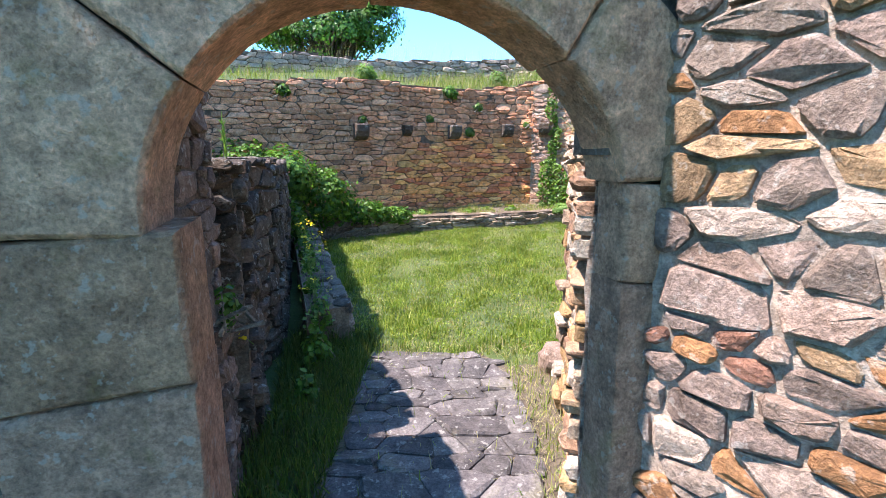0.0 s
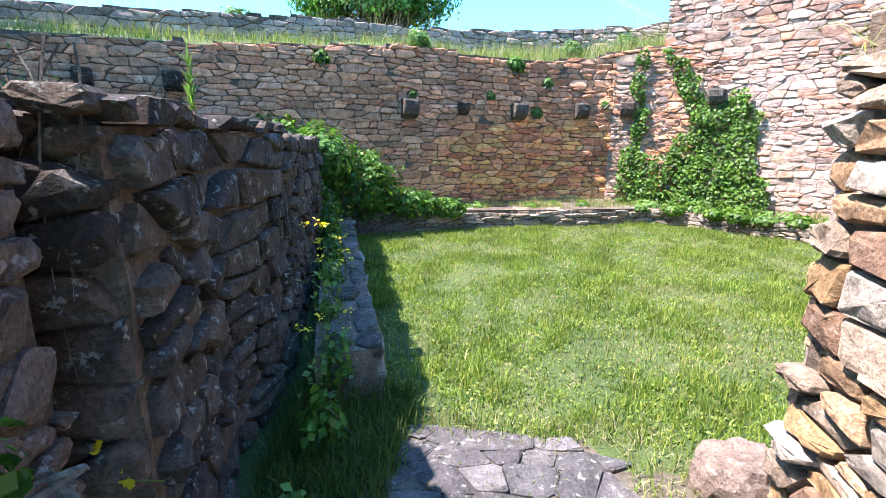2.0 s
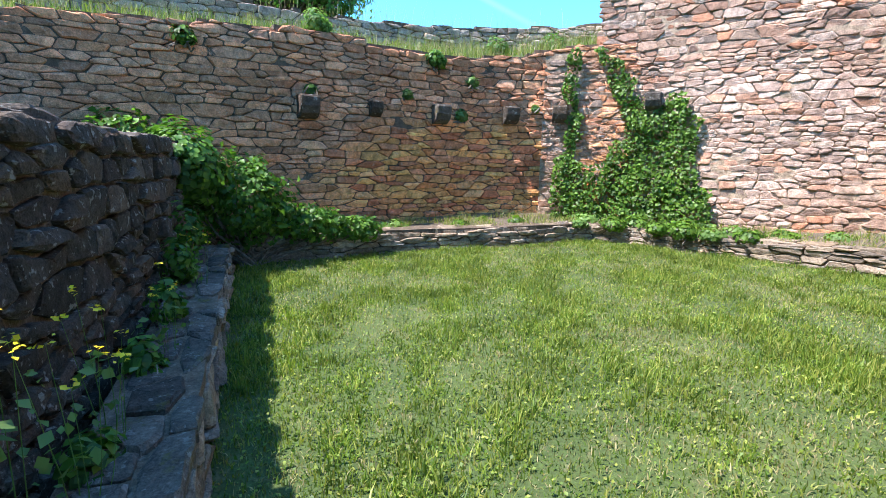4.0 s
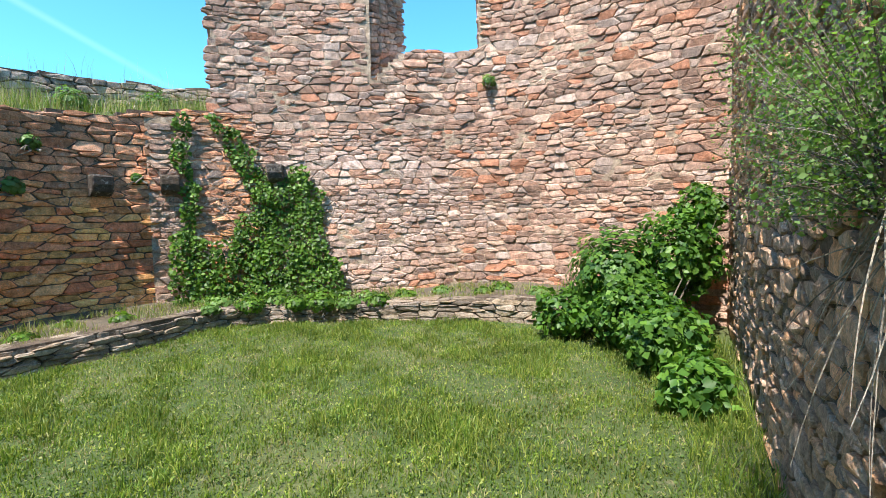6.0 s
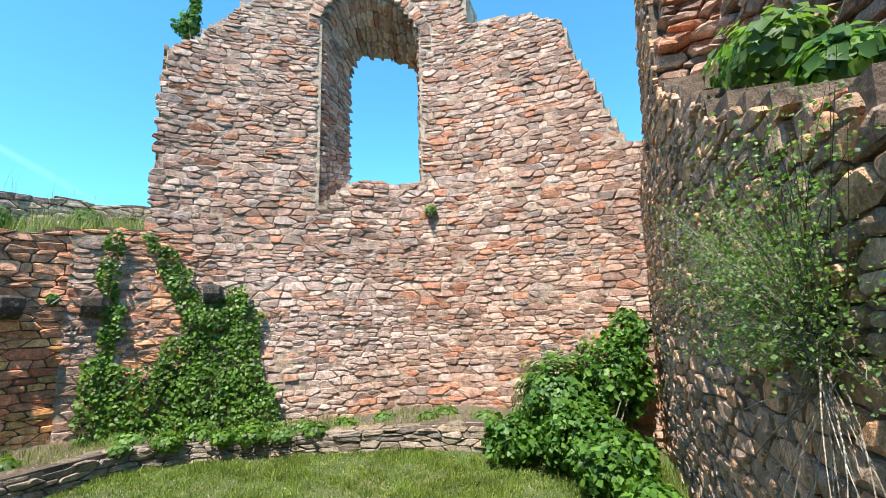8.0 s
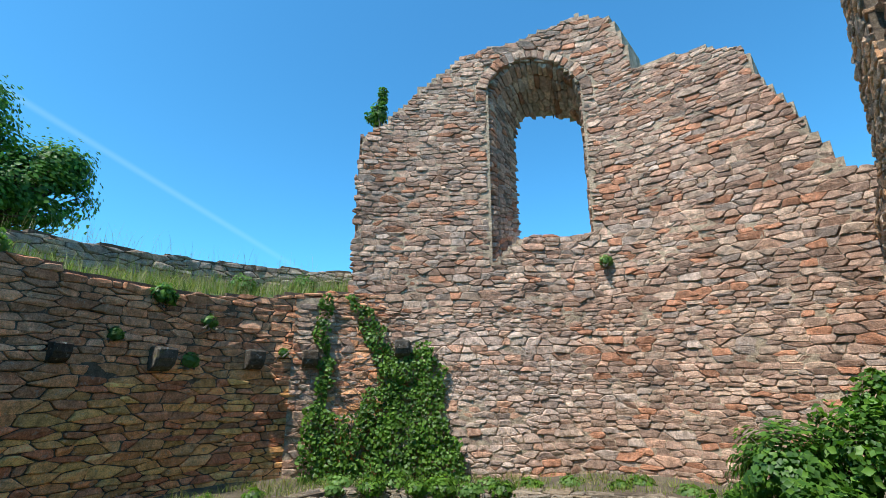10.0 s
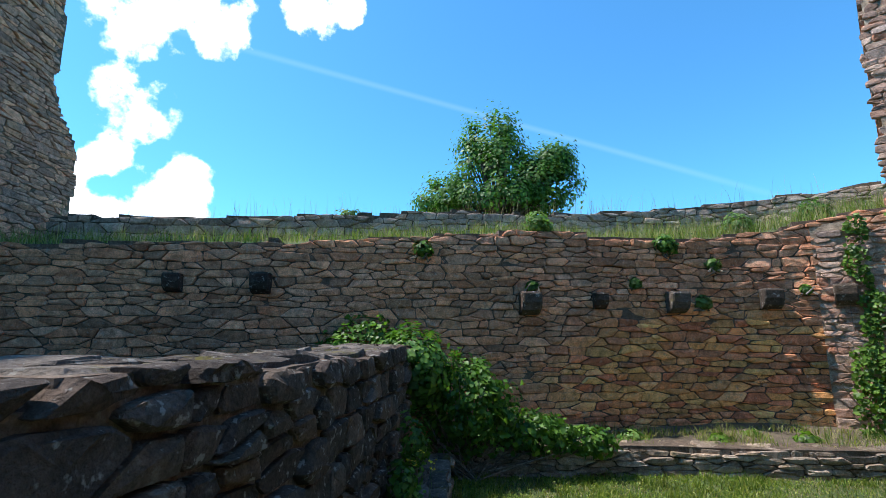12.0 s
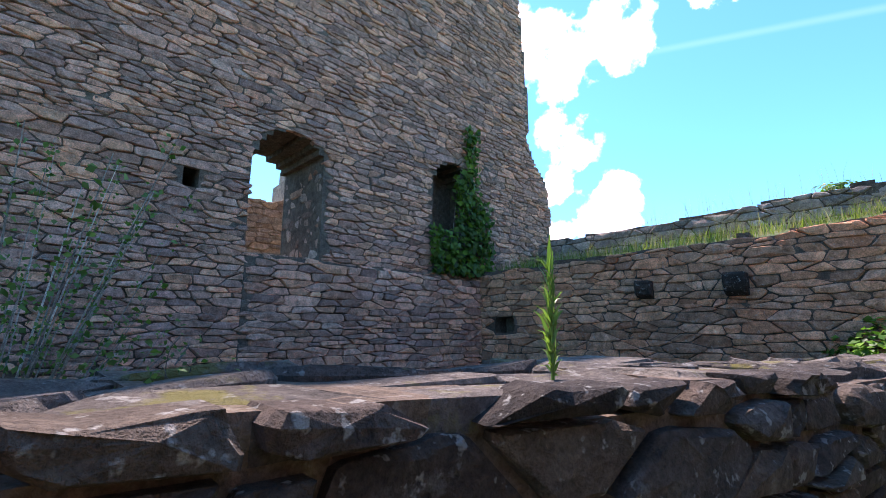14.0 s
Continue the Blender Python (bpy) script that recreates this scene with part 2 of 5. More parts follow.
M_TREE = leaf_material("tree_leaf", [(0.03, 0.085, 0.014), (0.055, 0.13, 0.02), (0.085, 0.18, 0.028), (0.11, 0.22, 0.035)], 0.4)
M_WEED = leaf_material("pale_weed_leaf", [(0.09, 0.17, 0.04), (0.13, 0.22, 0.06), (0.17, 0.26, 0.07)], 0.4)
M_GRASS = leaf_material("lawn_grass_blade", [(0.041, 0.083, 0.012), (0.118, 0.187, 0.026), (0.201, 0.260, 0.040), (0.307, 0.312, 0.080), (0.071, 0.135, 0.018), (0.165, 0.229, 0.034)], 0.35, 0.5)
# darker copy of the grass, with the partition wall's shade in its colour
M_SHADE = leaf_material("shaded_grass_blade", [(0.02, 0.045, 0.010), (0.05, 0.09, 0.016), (0.08, 0.12, 0.024), (0.12, 0.13, 0.04)], 0.3, 0.6)
M_DRY = leaf_material("dry_grass_blade", [(0.30, 0.25, 0.13), (0.38, 0.32, 0.18), (0.22, 0.22, 0.09), (0.16, 0.20, 0.06)], 0.3, 0.6)
M_TWIG = stone_material("grey_twig_bark", [(0.22, 0.19, 0.15), (0.28, 0.24, 0.19), (0.16, 0.13, 0.10)], lichen=0.0)
M_DRYTWIG = stone_material("pale_dry_twig_bark", [(0.42, 0.37, 0.29), (0.50, 0.44, 0.35), (0.34, 0.29, 0.22)], lichen=0.0)
M_BARK = stone_material("dark_bark", [(0.10, 0.08, 0.06), (0.14, 0.11, 0.085)], lichen=0.2)
# near-black stone for recesses, not assigned to any mesh
M_DARK = stone_material("near_black_recess", [(0.05, 0.045, 0.04), (0.06, 0.05, 0.045)], lichen=0.0)
M_YELLOW = leaf_material("yellow_petal", [(0.75, 0.55, 0.02), (0.8, 0.62, 0.04)], 0.3)


def ground_material():
    m, nt, bsdf = material("lawn_soil")
    patch, mid, fine = noise_node(nt, 0.9, 5), noise_node(nt, 7, 6, 0.65), noise_node(nt, 60, 5, 0.7)
    base = ramp(nt, patch, [(0.30, (0.035, 0.062, 0.012)), (0.52, (0.06, 0.09, 0.018)), (0.70, (0.11, 0.12, 0.04))])
    base = mixed(nt, grey(nt, mid, 0.58, 0.70, 0, 0.6), base, (0.20, 0.17, 0.09))
    base = mixed(nt, 1.0, base, grey(nt, fine, 0.3, 0.7, 0.5, 1.35), "MULTIPLY")
    nt.links.new(base, bsdf.inputs["Base Color"])
    bsdf.inputs["Roughness"].default_value = 0.95
    bumped(nt, bsdf, [(mid, 1.0), (fine, 1.0)], 0.02)
    return m


def soil_material():
    m, nt, bsdf = material("dry_soil")
    mid, fine = noise_node(nt, 9, 6, 0.65), noise_node(nt, 70, 5, 0.7)
    base = ramp(nt, mid, [(0.3, (0.07, 0.054, 0.037)), (0.55, (0.115, 0.09, 0.06)), (0.72, (0.17, 0.135, 0.088))])
    base = mixed(nt, 1.0, base, grey(nt, fine, 0.3, 0.7, 0.6, 1.3), "MULTIPLY")
    nt.links.new(base, bsdf.inputs["Base Color"])
    bsdf.inputs["Roughness"].default_value = 0.95
    bumped(nt, bsdf, [(mid, 1.0), (fine, 0.8)], 0.02)
    return m


M_GROUND, M_SOIL = ground_material(), soil_material()


# ---- mesh helpers ----
def mesh_object(name, verts, faces, mat, parent=None, label="", smooth=False, origin=None):
    me = bpy.data.meshes.new(name)
    if origin is not None:
        verts = np.asarray(verts, float) - np.asarray(origin, float)
    me.from_pydata([tuple(map(float, v)) for v in verts], [], [tuple(map(int, f)) for f in faces])
    me.materials.append(mat)
    if smooth:
        me.polygons.foreach_set("use_smooth", [True] * len(me.polygons))
    me.update()
    ob = new(name, me)
    if origin is not None:
        ob.location = tuple(map(float, origin))
    if parent is not None:
        ob.parent = parent
    if label:
        tagged(ob, label)
    return ob


def part(name, bm, mat, parent, label=""):
    me = bpy.data.meshes.new(name)
    bm.to_mesh(me)
    bm.free()
    me.materials.append(mat)
    ob = new(name, me)
    ob.parent = parent
    if label:
        tagged(ob, label)
    return ob


def rounded(pts, times=2):
    for _ in range(times):
        out = [pts[0]]
        for a, b in zip(pts, pts[1:]):
            out += [(a[0] * .75 + b[0] * .25, a[1] * .75 + b[1] * .25), (a[0] * .25 + b[0] * .75, a[1] * .25 + b[1] * .75)]
        pts = out + [pts[-1]]
    return pts


class Face:
    """An upright wall face along a line on the plan; side 1 faces to the right of the way it runs, -1 to the left."""

    def __init__(self, pts, side=1, times=2):
        self.p = np.array(rounded(pts, times) if times else pts, float)
        self.side = side
        self.s = np.r_[0, np.cumsum(np.hypot(*np.diff(self.p, axis=0).T))]
        self.length = float(self.s[-1])

        us = np.linspace(0, self.length, max(2, int(self.length / 0.02) + 2))
        x, y = np.interp(us, self.s, self.p[:, 0]), np.interp(us, self.s, self.p[:, 1])
        a, b = np.clip(us - 0.12, 0, self.length), np.clip(us + 0.12, 0, self.length)
        tx = np.interp(b, self.s, self.p[:, 0]) - np.interp(a, self.s, self.p[:, 0])
        ty = np.interp(b, self.s, self.p[:, 1]) - np.interp(a, self.s, self.p[:, 1])
        k = np.hypot(tx, ty)
        self.rows = np.c_[x, y, ty / k * side, -tx / k * side].tolist()
        self.per = (len(us) - 1) / self.length

    def row(self, u):
        t = min(max(u, 0.0), self.length) * self.per
        i = min(int(t), len(self.rows) - 2)
        t -= i
        return [a + (b - a) * t for a, b in zip(self.rows[i], self.rows[i + 1])]

    def at(self, u):
        x, y, nx, ny = self.row(u)
        return np.array((x, y)), np.array((nx, ny))

    def point(self, u, v, d=0.0):
        """u along the wall, v up, d out of the face."""
        x, y, nx, ny = self.row(u)
        return (x + nx * d, y + ny * d, v)


def slab(name, face, layers, zlow, ztop, mat, label, du=0.12, dz=0.12, kind="structure", category="wall"):
    """A wall built of layers (depth from, depth to, inside(u, z)); joined into one solid mesh."""
    verts, faces = [], []
    nu, nz = max(1, round(face.length / du)), max(1, round((ztop - zlow) / dz))
    us, zs = np.linspace(0, face.length, nu + 1), np.linspace(zlow, ztop, nz + 1)
    for k, (d0, d1, inside) in enumerate(layers):
        on = np.array([[inside((us[i] + us[i + 1]) / 2, (zs[j] + zs[j + 1]) / 2) for j in range(nz)] for i in range(nu)])
        index = {}

        def vid(i, j, back):
            key = (i, j, back)
            if key not in index:
                w = 0.02 * noise.noise((us[i] * 3.1, zs[j] * 3.7, 1.3 + k))
                index[key] = len(verts)
                verts.append(face.point(us[i], zs[j] + w, (-d1 if back else -d0) + (w if not back else 0)))
            return index[key]

        def cell(i, j):
            return 0 <= i < nu and 0 <= j < nz and on[i][j]

        for i in range(nu):
            for j in range(nz):
                if not on[i][j]:
                    continue
                a, b, c, d = (vid(i, j, 0), vid(i + 1, j, 0), vid(i + 1, j + 1, 0), vid(i, j + 1, 0))
                e, f, g, h = (vid(i, j, 1), vid(i + 1, j, 1), vid(i + 1, j + 1, 1), vid(i, j + 1, 1))
                faces.append((a, b, c, d))
                if k == len(layers) - 1:
                    faces.append((f, e, h, g))
                if not cell(i - 1, j):
                    faces.append((e, a, d, h))
                if not cell(i + 1, j):
                    faces.append((b, f, g, c))
                if not cell(i, j - 1):
                    faces.append((e, f, b, a))
                if not cell(i, j + 1):
                    faces.append((d, c, g, h))
    return tagged(mesh_object(name, verts, faces, mat), label, category, "", kind)


def stone_mesh(corners, proud, rng, place, verts, faces, gap):
    """One rough block: corners are (u, v) anticlockwise; place(u, v, d) gives the point."""
    uni = rng.uniform
    cu, cv = sum(q[0] for q in corners) / len(corners), sum(q[1] for q in corners) / len(corners)
    poly = []
    for u, v in corners:
        r = math.hypot(u - cu, v - cv) + 1e-6
        k = max(0.55, 1 - gap * 1.25 / r)
        poly.append((cu + (u - cu) * k, cv + (v - cv) * k))
    ring, n = [], len(poly)
    for k in range(n):
        a, b = poly[k], poly[(k + 1) % n]
        long = math.hypot(b[0] - a[0], b[1] - a[1])
        if long < 0.012:
            ring.append(((a[0] + b[0]) / 2, (a[1] + b[1]) / 2))
            continue
        t = min(0.3, uni(0.006, 0.026) / long)
        for w in (t, 1 - t):
            e = uni(-0.05, 0.05) * min(long, 0.12)
            ring.append((a[0] + (b[0] - a[0]) * w - (b[1] - a[1]) / long * e, a[1] + (b[1] - a[1]) * w + (b[0] - a[0]) / long * e))
    n = len(ring)
    size = min(max(q[0] for q in ring) - min(q[0] for q in ring), max(q[1] for q in ring) - min(q[1] for q in ring))
    tu, tv = uni(-0.07, 0.07), uni(-0.12, 0.12)
    inset = min(0.013, size * 0.13)
    base = len(verts)
    for level in range(3):
        for u, v in ring:
            du, dv = u - cu, v - cv
            r = math.hypot(du, dv) + 1e-6
            if level == 0:
                verts.append(place(u, v, -0.05))
                continue
            k = 1 - (inset * uni(0.8, 1.7) / r if level == 2 else 0.0)
            k = max(0.35, k)
            z = proud * (uni(0.55, 0.85) if level == 1 else uni(0.85, 1.12)) + (tu * du + tv * dv) * (level - 0.5)
            verts.append(place(cu + du * k, cv + dv * k, max(0.002, z)))
    verts.append(place(cu + uni(-0.2, 0.2) * size, cv + uni(-0.2, 0.2) * size, proud * uni(0.9, 1.25) + 0.002))
    for lvl in (0, n):
        for i in range(n):
            j = (i + 1) % n
            faces.append((base + lvl + i, base + lvl + j, base + lvl + n + j, base + lvl + n + i))
    top = base + 2 * n
    for i in range(n):
        faces.append((top + i, top + (i + 1) % n, base + 3 * n))


def cell_outline(p, near, reach):
    """The part of the plane that belongs to the seed p = (x, y, weight) among its neighbours."""
    x, y, w = p
    poly = [(x - reach, y - reach), (x + reach, y - reach), (x + reach, y + reach), (x - reach, y + reach)]
    own = x * x + y * y - w
    for qx, qy, qw in near:
        a, b = 2 * (qx - x), 2 * (qy - y)
        c = qx * qx + qy * qy - qw - own
        side = [a * px + b * py - c for px, py in poly]
        if max(side) <= 0:
            continue
        out = []
        for i in range(len(poly)):
            s0, s1 = side[i - 1], side[i]
            if (s0 <= 0) != (s1 <= 0):
                t = s0 / (s0 - s1)
                p0, p1 = poly[i - 1], poly[i]
                out.append((p0[0] + (p1[0] - p0[0]) * t, p0[1] + (p1[1] - p0[1]) * t))
            if s1 <= 0:
                out.append(poly[i])
        poly = out
        if len(poly) < 3:
            return []
    return poly


def courses(place, u0, u1, v0, v1, inside, near, parent, mat, seed, high=(0.085, 0.18), wide=(0.14, 0.42), gap=0.007, proud=(0.010, 0.038), wobble=0.06, slope=0.0, most=300, rest_label="rubble stones of the wall", uneven=0.13):
    """Irregular rubble in rough courses over a face. Stones for which near(u, v) holds become pieces of their own, the others one joined part."""
    rng = random.Random(seed)
    verts, faces, own = [], [], 0
    within = lambda u, v: u0 - 0.03 <= u <= u1 + 0.03 and v0 - 0.005 <= v <= v1 and inside(u, v)
    hm, wm = (high[0] + high[1]) / 2, (wide[0] + wide[1]) / 2
    flat = hm / wm * 0.68
    seeds, v = [], v0 - hm
    row = 0
    while v < v1 + hm:
        h = rng.uniform(*high) if rng.random() > 0.2 else high[0] * rng.uniform(0.7, 1.0)
        u = u0 - wide[1] - rng.uniform(0, wide[0])
        while u < u1 + wide[1]:
            w = rng.uniform(*wide) * (0.75 + 0.25 * h / high[1])
            drift = wobble * (noise.noise((u * 0.9, row * 0.3 + seed, 0.0)) + 0.6 * noise.noise((u * 3.1, row * 0.8 + seed, 4.0)))
            x, y = u + w / 2 + rng.uniform(-0.12, 0.12) * w, v + h / 2 + drift + slope * (u - u0) + rng.uniform(-1, 1) * uneven * h
            kind = rng.random()
            if kind < 0.16 and h > hm * 0.8:
                seeds += [(x * flat, y - h * 0.24, 0.0), ((x + rng.uniform(-0.2, 0.2) * w) * flat, y + h * 0.26, 0.0)]
            else:
                seeds.append((x * flat, y, (0.42 * h) ** 2 if kind > 0.9 else (-(0.3 * h) ** 2 if kind < 0.3 else rng.uniform(-0.03, 0.06) * h * h)))
            u += w
        v += h
        row += 1
    step = hm * 1.1
    table = collections.defaultdict(list)
    for p in seeds:
        table[int(p[0] // step), int(p[1] // step)].append(p)
    for p in seeds:
        if not (u0 - wide[1] / 2 < p[0] / flat < u1 + wide[1] / 2 and v0 - hm < p[1] < v1 + hm):
            continue
        i, j = int(p[0] // step), int(p[1] // step)
        around = [q for di in (-2, -1, 0, 1, 2) for dj in (-2, -1, 0, 1, 2) for q in table.get((i + di, j + dj), ()) if q is not p]
        around.sort(key=lambda q: (q[0] - p[0]) ** 2 + (q[1] - p[1]) ** 2)
        cell = [(x / flat, y) for x, y in cell_outline(p, around[:22], step * 1.6)]
        if len(cell) < 3:
            continue
        cu, cv = sum(q[0] for q in cell) / len(cell), sum(q[1] for q in cell) / len(cell)
        if not within(cu, cv):
            continue
        fitted, cut = [], 0
        for x, y in cell:
            for k in (1.0, 0.88, 0.75, 0.6, 0.45, 0.3, 0.15):
                q = (x, cv + (y - cv) * k)
                if within(*q):
                    break
                q = (cu + (x - cu) * k, cv + (y - cv) * k)
                if within(*q):
                    break
            cut += k < 0.4
            fitted.append(q)
        if cut > len(cell) * 0.6:
            continue
        out = rng.uniform(*proud)
        if own < most and near(cu, cv):
            vs, fs = [], []
            stone_mesh(fitted, out, rng, place, vs, fs, gap)
            mesh_object("stone", vs, fs, mat, parent, origin=np.mean(vs, axis=0))
            own += 1
        else:
            stone_mesh(fitted, out, rng, place, verts, faces, gap)
    if faces:
        tagged(mesh_object("stonework", verts, faces, mat, parent, rest_label), kind="stuff")


def steps(points):
    """A height profile from (u, z) pairs."""
    us, zs = [p[0] for p in points], [p[1] for p in points]
    return lambda u: float(np.interp(u, us, zs))


# ---- the lines of the plan ----
NORTH = Face([(-8.2, 3.5), (-.7, 7.6), (.2, 8.05), (1.0, 8.4), (1.9, 8.5), (2.6, 8.25), (3.4, 7.85)])
EAST = Face([(1.9, 8.42), (2.6, 8.25), (3.4, 7.85), (4.0, 7.35), (4.5, 6.9), (5.9, 5.95), (6.3, 4.6), (6.6, 3.4), (6.8, 2.5)])
WEST = Face([(-4.1, -3.6), (-8.75, 6.0)], 1, 0)
SOUTH = Face([(.72, .76), (6.9, 2.84)], -1, 0)


def lawn_z(x, y):
    return 0.0107 * max(-3.0, min(x, 7.0)) + 0.0128 * max(0.0, min(y, 9.0) - 1.0)


def never(u, v):
    return False


# ---- ground ----
def build_ground():
    ring = [-3000, -900, -300, -100, -40, -20, -14]
    xs = ring + list(np.arange(-10, 12.01, 0.35)) + [-r for r in reversed(ring)]
    ys = ring + list(np.arange(-10, 12.01, 0.35)) + [-r for r in reversed(ring)]
    verts = [(x, y, lawn_z(x, y) + (0.018 * noise.noise((x * 1.7, y * 1.7, 0.2)) if abs(x) < 10 and abs(y) < 11 else -0.15)) for x in xs for y in ys]
    n = len(ys)
    faces = [(i * n + j, (i + 1) * n + j, (i + 1) * n + j + 1, i * n + j + 1) for i in range(len(xs) - 1) for j in range(n - 1)]
    tagged(mesh_object("ground", verts, faces, M_GROUND, smooth=True), "mown green lawn with dry patches inside the castle ruin", "ground", "", "structure")


build_ground()

# ---- north wall: curtain wall with a grass walk and a parapet behind ----
north_top = steps([(0, 2.55), (2, 2.6), (4.8, 2.68), (6.2, 2.78), (7.8, 2.9), (9.4, 2.78), (10.8, 2.9), (11.7, 3.05), (13.5, 3.1)])


def north_in(u, z):
    return z < north_top(u) + 0.06 * noise.noise((u * 2.5, 0, 3)) and not (0.95 < u < 1.28 and 1.6 < z < 1.86)


def build_north():
    body = slab("wall_north", NORTH, [(0.0, 0.3, north_in), (0.3, 2.0, lambda u, z: z < north_top(u) - 0.08)], -0.3, 3.3, M_DARKMORTAR, "curved rubble curtain wall of brown and orange stone with a grassy top", 0.12, 0.06)
    courses(NORTH.point, 0, NORTH.length - 0.2, -0.05, 3.3, north_in, lambda u, z: 8.2 < u < 12.2 and z > 0.5, body, M_NORTH, 3, (0.06, 0.15), (0.13, 0.40), rest_label="brown and orange rubble stones")
    back = Face([tuple(np.array(NORTH.at(u)[0]) - NORTH.at(u)[1] * 1.75) for u in np.linspace(0, NORTH.length, 30)], 1, 0)
    crest = steps([(0, 3.2), (3, 3.28), (5, 3.38), (7, 3.5), (8.5, 3.48), (11, 3.64), (12.5, 3.70), (16, 3.7)])
    parapet_in = lambda u, z: z < crest(u) + 0.08 + 0.05 * noise.noise((u * 2.2, 1, 6))
    par = slab("wall_north_parapet", back, [(0.0, 0.5, parapet_in)], 2.2, 4.1, M_DARKMORTAR, "low grey rubble parapet behind the grass walk", 0.12, 0.05)
    courses(back.point, 0, back.length, 2.5, 4.1, parapet_in, lambda u, z: True, par, M_PARAPET, 5, (0.07, 0.15), (0.14, 0.36), rest_label="grey parapet stones")
    return back


NORTH_BACK = build_north()

# ---- east wall: tall broken wall with the arched window ----
east_top = steps([(0, 3.4), (0.72, 3.5), (0.74, 5.2), (0.88, 5.85), (1.19, 6.08), (1.87, 6.85), (2.56, 7.42), (3.6, 7.75), (4.7, 8.22), (5.29, 7.92), (5.5, 7.2), (5.56, 6.7),
                  (6.53, 6.62), (7.1, 6.3), (7.16, 5.85), (7.46, 5.2), (7.7, 4.55), (7.84, 4.2), (8.2, 4.12), (9.5, 4.0)])


def window_hole(u, z, k):
    """The window's opening at the share k of the wall's thickness: it narrows towards the outside."""
    left, right = 3.03 + 0.62 * k, 4.70 + 0.02 * k
    spring, r = 6.50 - 0.30 * k, (right - left) / 2
    low = 3.45 + 0.5 * k + (0.55 - 0.5 * k) * min(1.0, max(0.0, (u - 3.03) / 0.6))
    if z < spring:
        return left < u < right and z > low
    return (u - (left + right) / 2) ** 2 + (z - spring) ** 2 < r * r


def east_solid(u, z):
    return 0.74 < u and z < east_top(u) + 0.05 * noise.noise((u * 4, z * 2, 3)) if z > 2.9 else True


def east_in(u, z):
    return east_solid(u, z) and not window_hole(u, z, 0)


def window_edge(w, k):
    """A point of the opening's rim: w from 0 (foot of the left jamb) over the arch to 1 (foot of the right jamb)."""
    left, right = 3.03 + 0.62 * k, 4.70 + 0.02 * k
    spring, r = 6.50 - 0.30 * k, (right - left) / 2
    foot = 3.45 + 0.5 * k
    if w < 0.4:
        return left, foot + (spring - foot) * w / 0.4
    if w < 0.7:
        a = math.pi * (1 - (w - 0.4) / 0.3)
        return (left + right) / 2 + r * math.cos(a), spring + r * math.sin(a)
    return right, spring - (spring - 3.98) * (w - 0.7) / 0.3


def reveal_place(a, depth, d):
    """Along the rim (metres of about 7.4 in all), across the wall's thickness, and d out into the opening."""
    w, k = min(1.0, max(0.0, a / 7.4)), depth / 0.95
    u, z = window_edge(w, k)
    u2, z2 = window_edge(min(1.0, w + 0.01), k)
    u1, z1 = window_edge(max(0.0, w - 0.01), k)
    tu, tz = u2 - u1, z2 - z1
    n = math.hypot(tu, tz) or 1.0
    return EAST.point(u + tz / n * d, z - tu / n * d, -depth)


def build_east():
    layers = []
    cuts = [0, 0.12, 0.26, 0.40, 0.54, 0.68, 0.82, 0.98]
    for a, b in zip(cuts, cuts[1:]):
        layers.append((a, b, lambda u, z, k=a / 0.95: east_solid(u, z) and (z < 2.9 or u > 0.88) and not window_hole(u, z, k)))
    body = slab("wall_east", EAST, layers, -0.3, 8.4, M_MORTAR, "tall broken wall of pink rubble with an arched window", 0.085, 0.085)
    courses(EAST.point, 0.02, EAST.length, -0.05, 8.4, lambda u, z: east_in(u, z) and not ring_zone(u, z), lambda u, z: 2.0 < u < 6.4 and 0.5 < z < 3.2, body, M_EAST, 11, (0.062, 0.142), (0.11, 0.31), wobble=0.045, gap=0.005, proud=(0.007, 0.027), rest_label="pink and tan rubble stones")
    courses(reveal_place, 0.0, 7.3, 0.03, 0.95, lambda a, d: 0.0 <= a <= 7.35 and 0.0 < d < 0.96, never, body, M_EAST, 17, (0.16, 0.3), (0.07, 0.14), gap=0.006, proud=(0.03, 0.06), wobble=0.01, rest_label="stones lining the window reveal")
    rng = random.Random(4)
    verts, faces = [], []
    count = 26
    for i in range(count):
        a0, a1 = math.pi * (1 - i / count), math.pi * (1 - (i + 1) / count)
        r0, r1 = 0.84, 0.84 + rng.uniform(0.17, 0.24)
        q = [np.array((3.865 + r * math.cos(a), 6.5 + r * math.sin(a))) for r, a in ((r0, a1), (r0, a0), (r1, a0), (r1, a1))]
        vs, fs = [], []
        stone_mesh([q[0], q[1], q[2], q[3]], rng.uniform(0.02, 0.05), rng, lambda u, v, d: EAST.point(u, v, d), vs, fs, 0.006)
        mesh_object("voussoir", vs, [tuple(reversed(f)) for f in fs], M_EAST, body, origin=np.mean(vs, axis=0))
    # the broken end of the wall over the curtain wall
    end = Face([tuple(EAST.point(0.86, 0, -0.98)[:2]), tuple(EAST.point(0.86, 0, 0)[:2])], -1, 0)
    courses(end.point, 0, end.length, 3.1, 6.0, lambda u, z: 0 <= u <= end.length and z < 5.9, never, body, M_EAST, 23, rest_label="stones of the broken wall end")
    return body


def ring_zone(u, z):
    r = math.hypot(u - 3.865, z - 6.5)
    return z > 6.5 and r < 1.04


build_east()

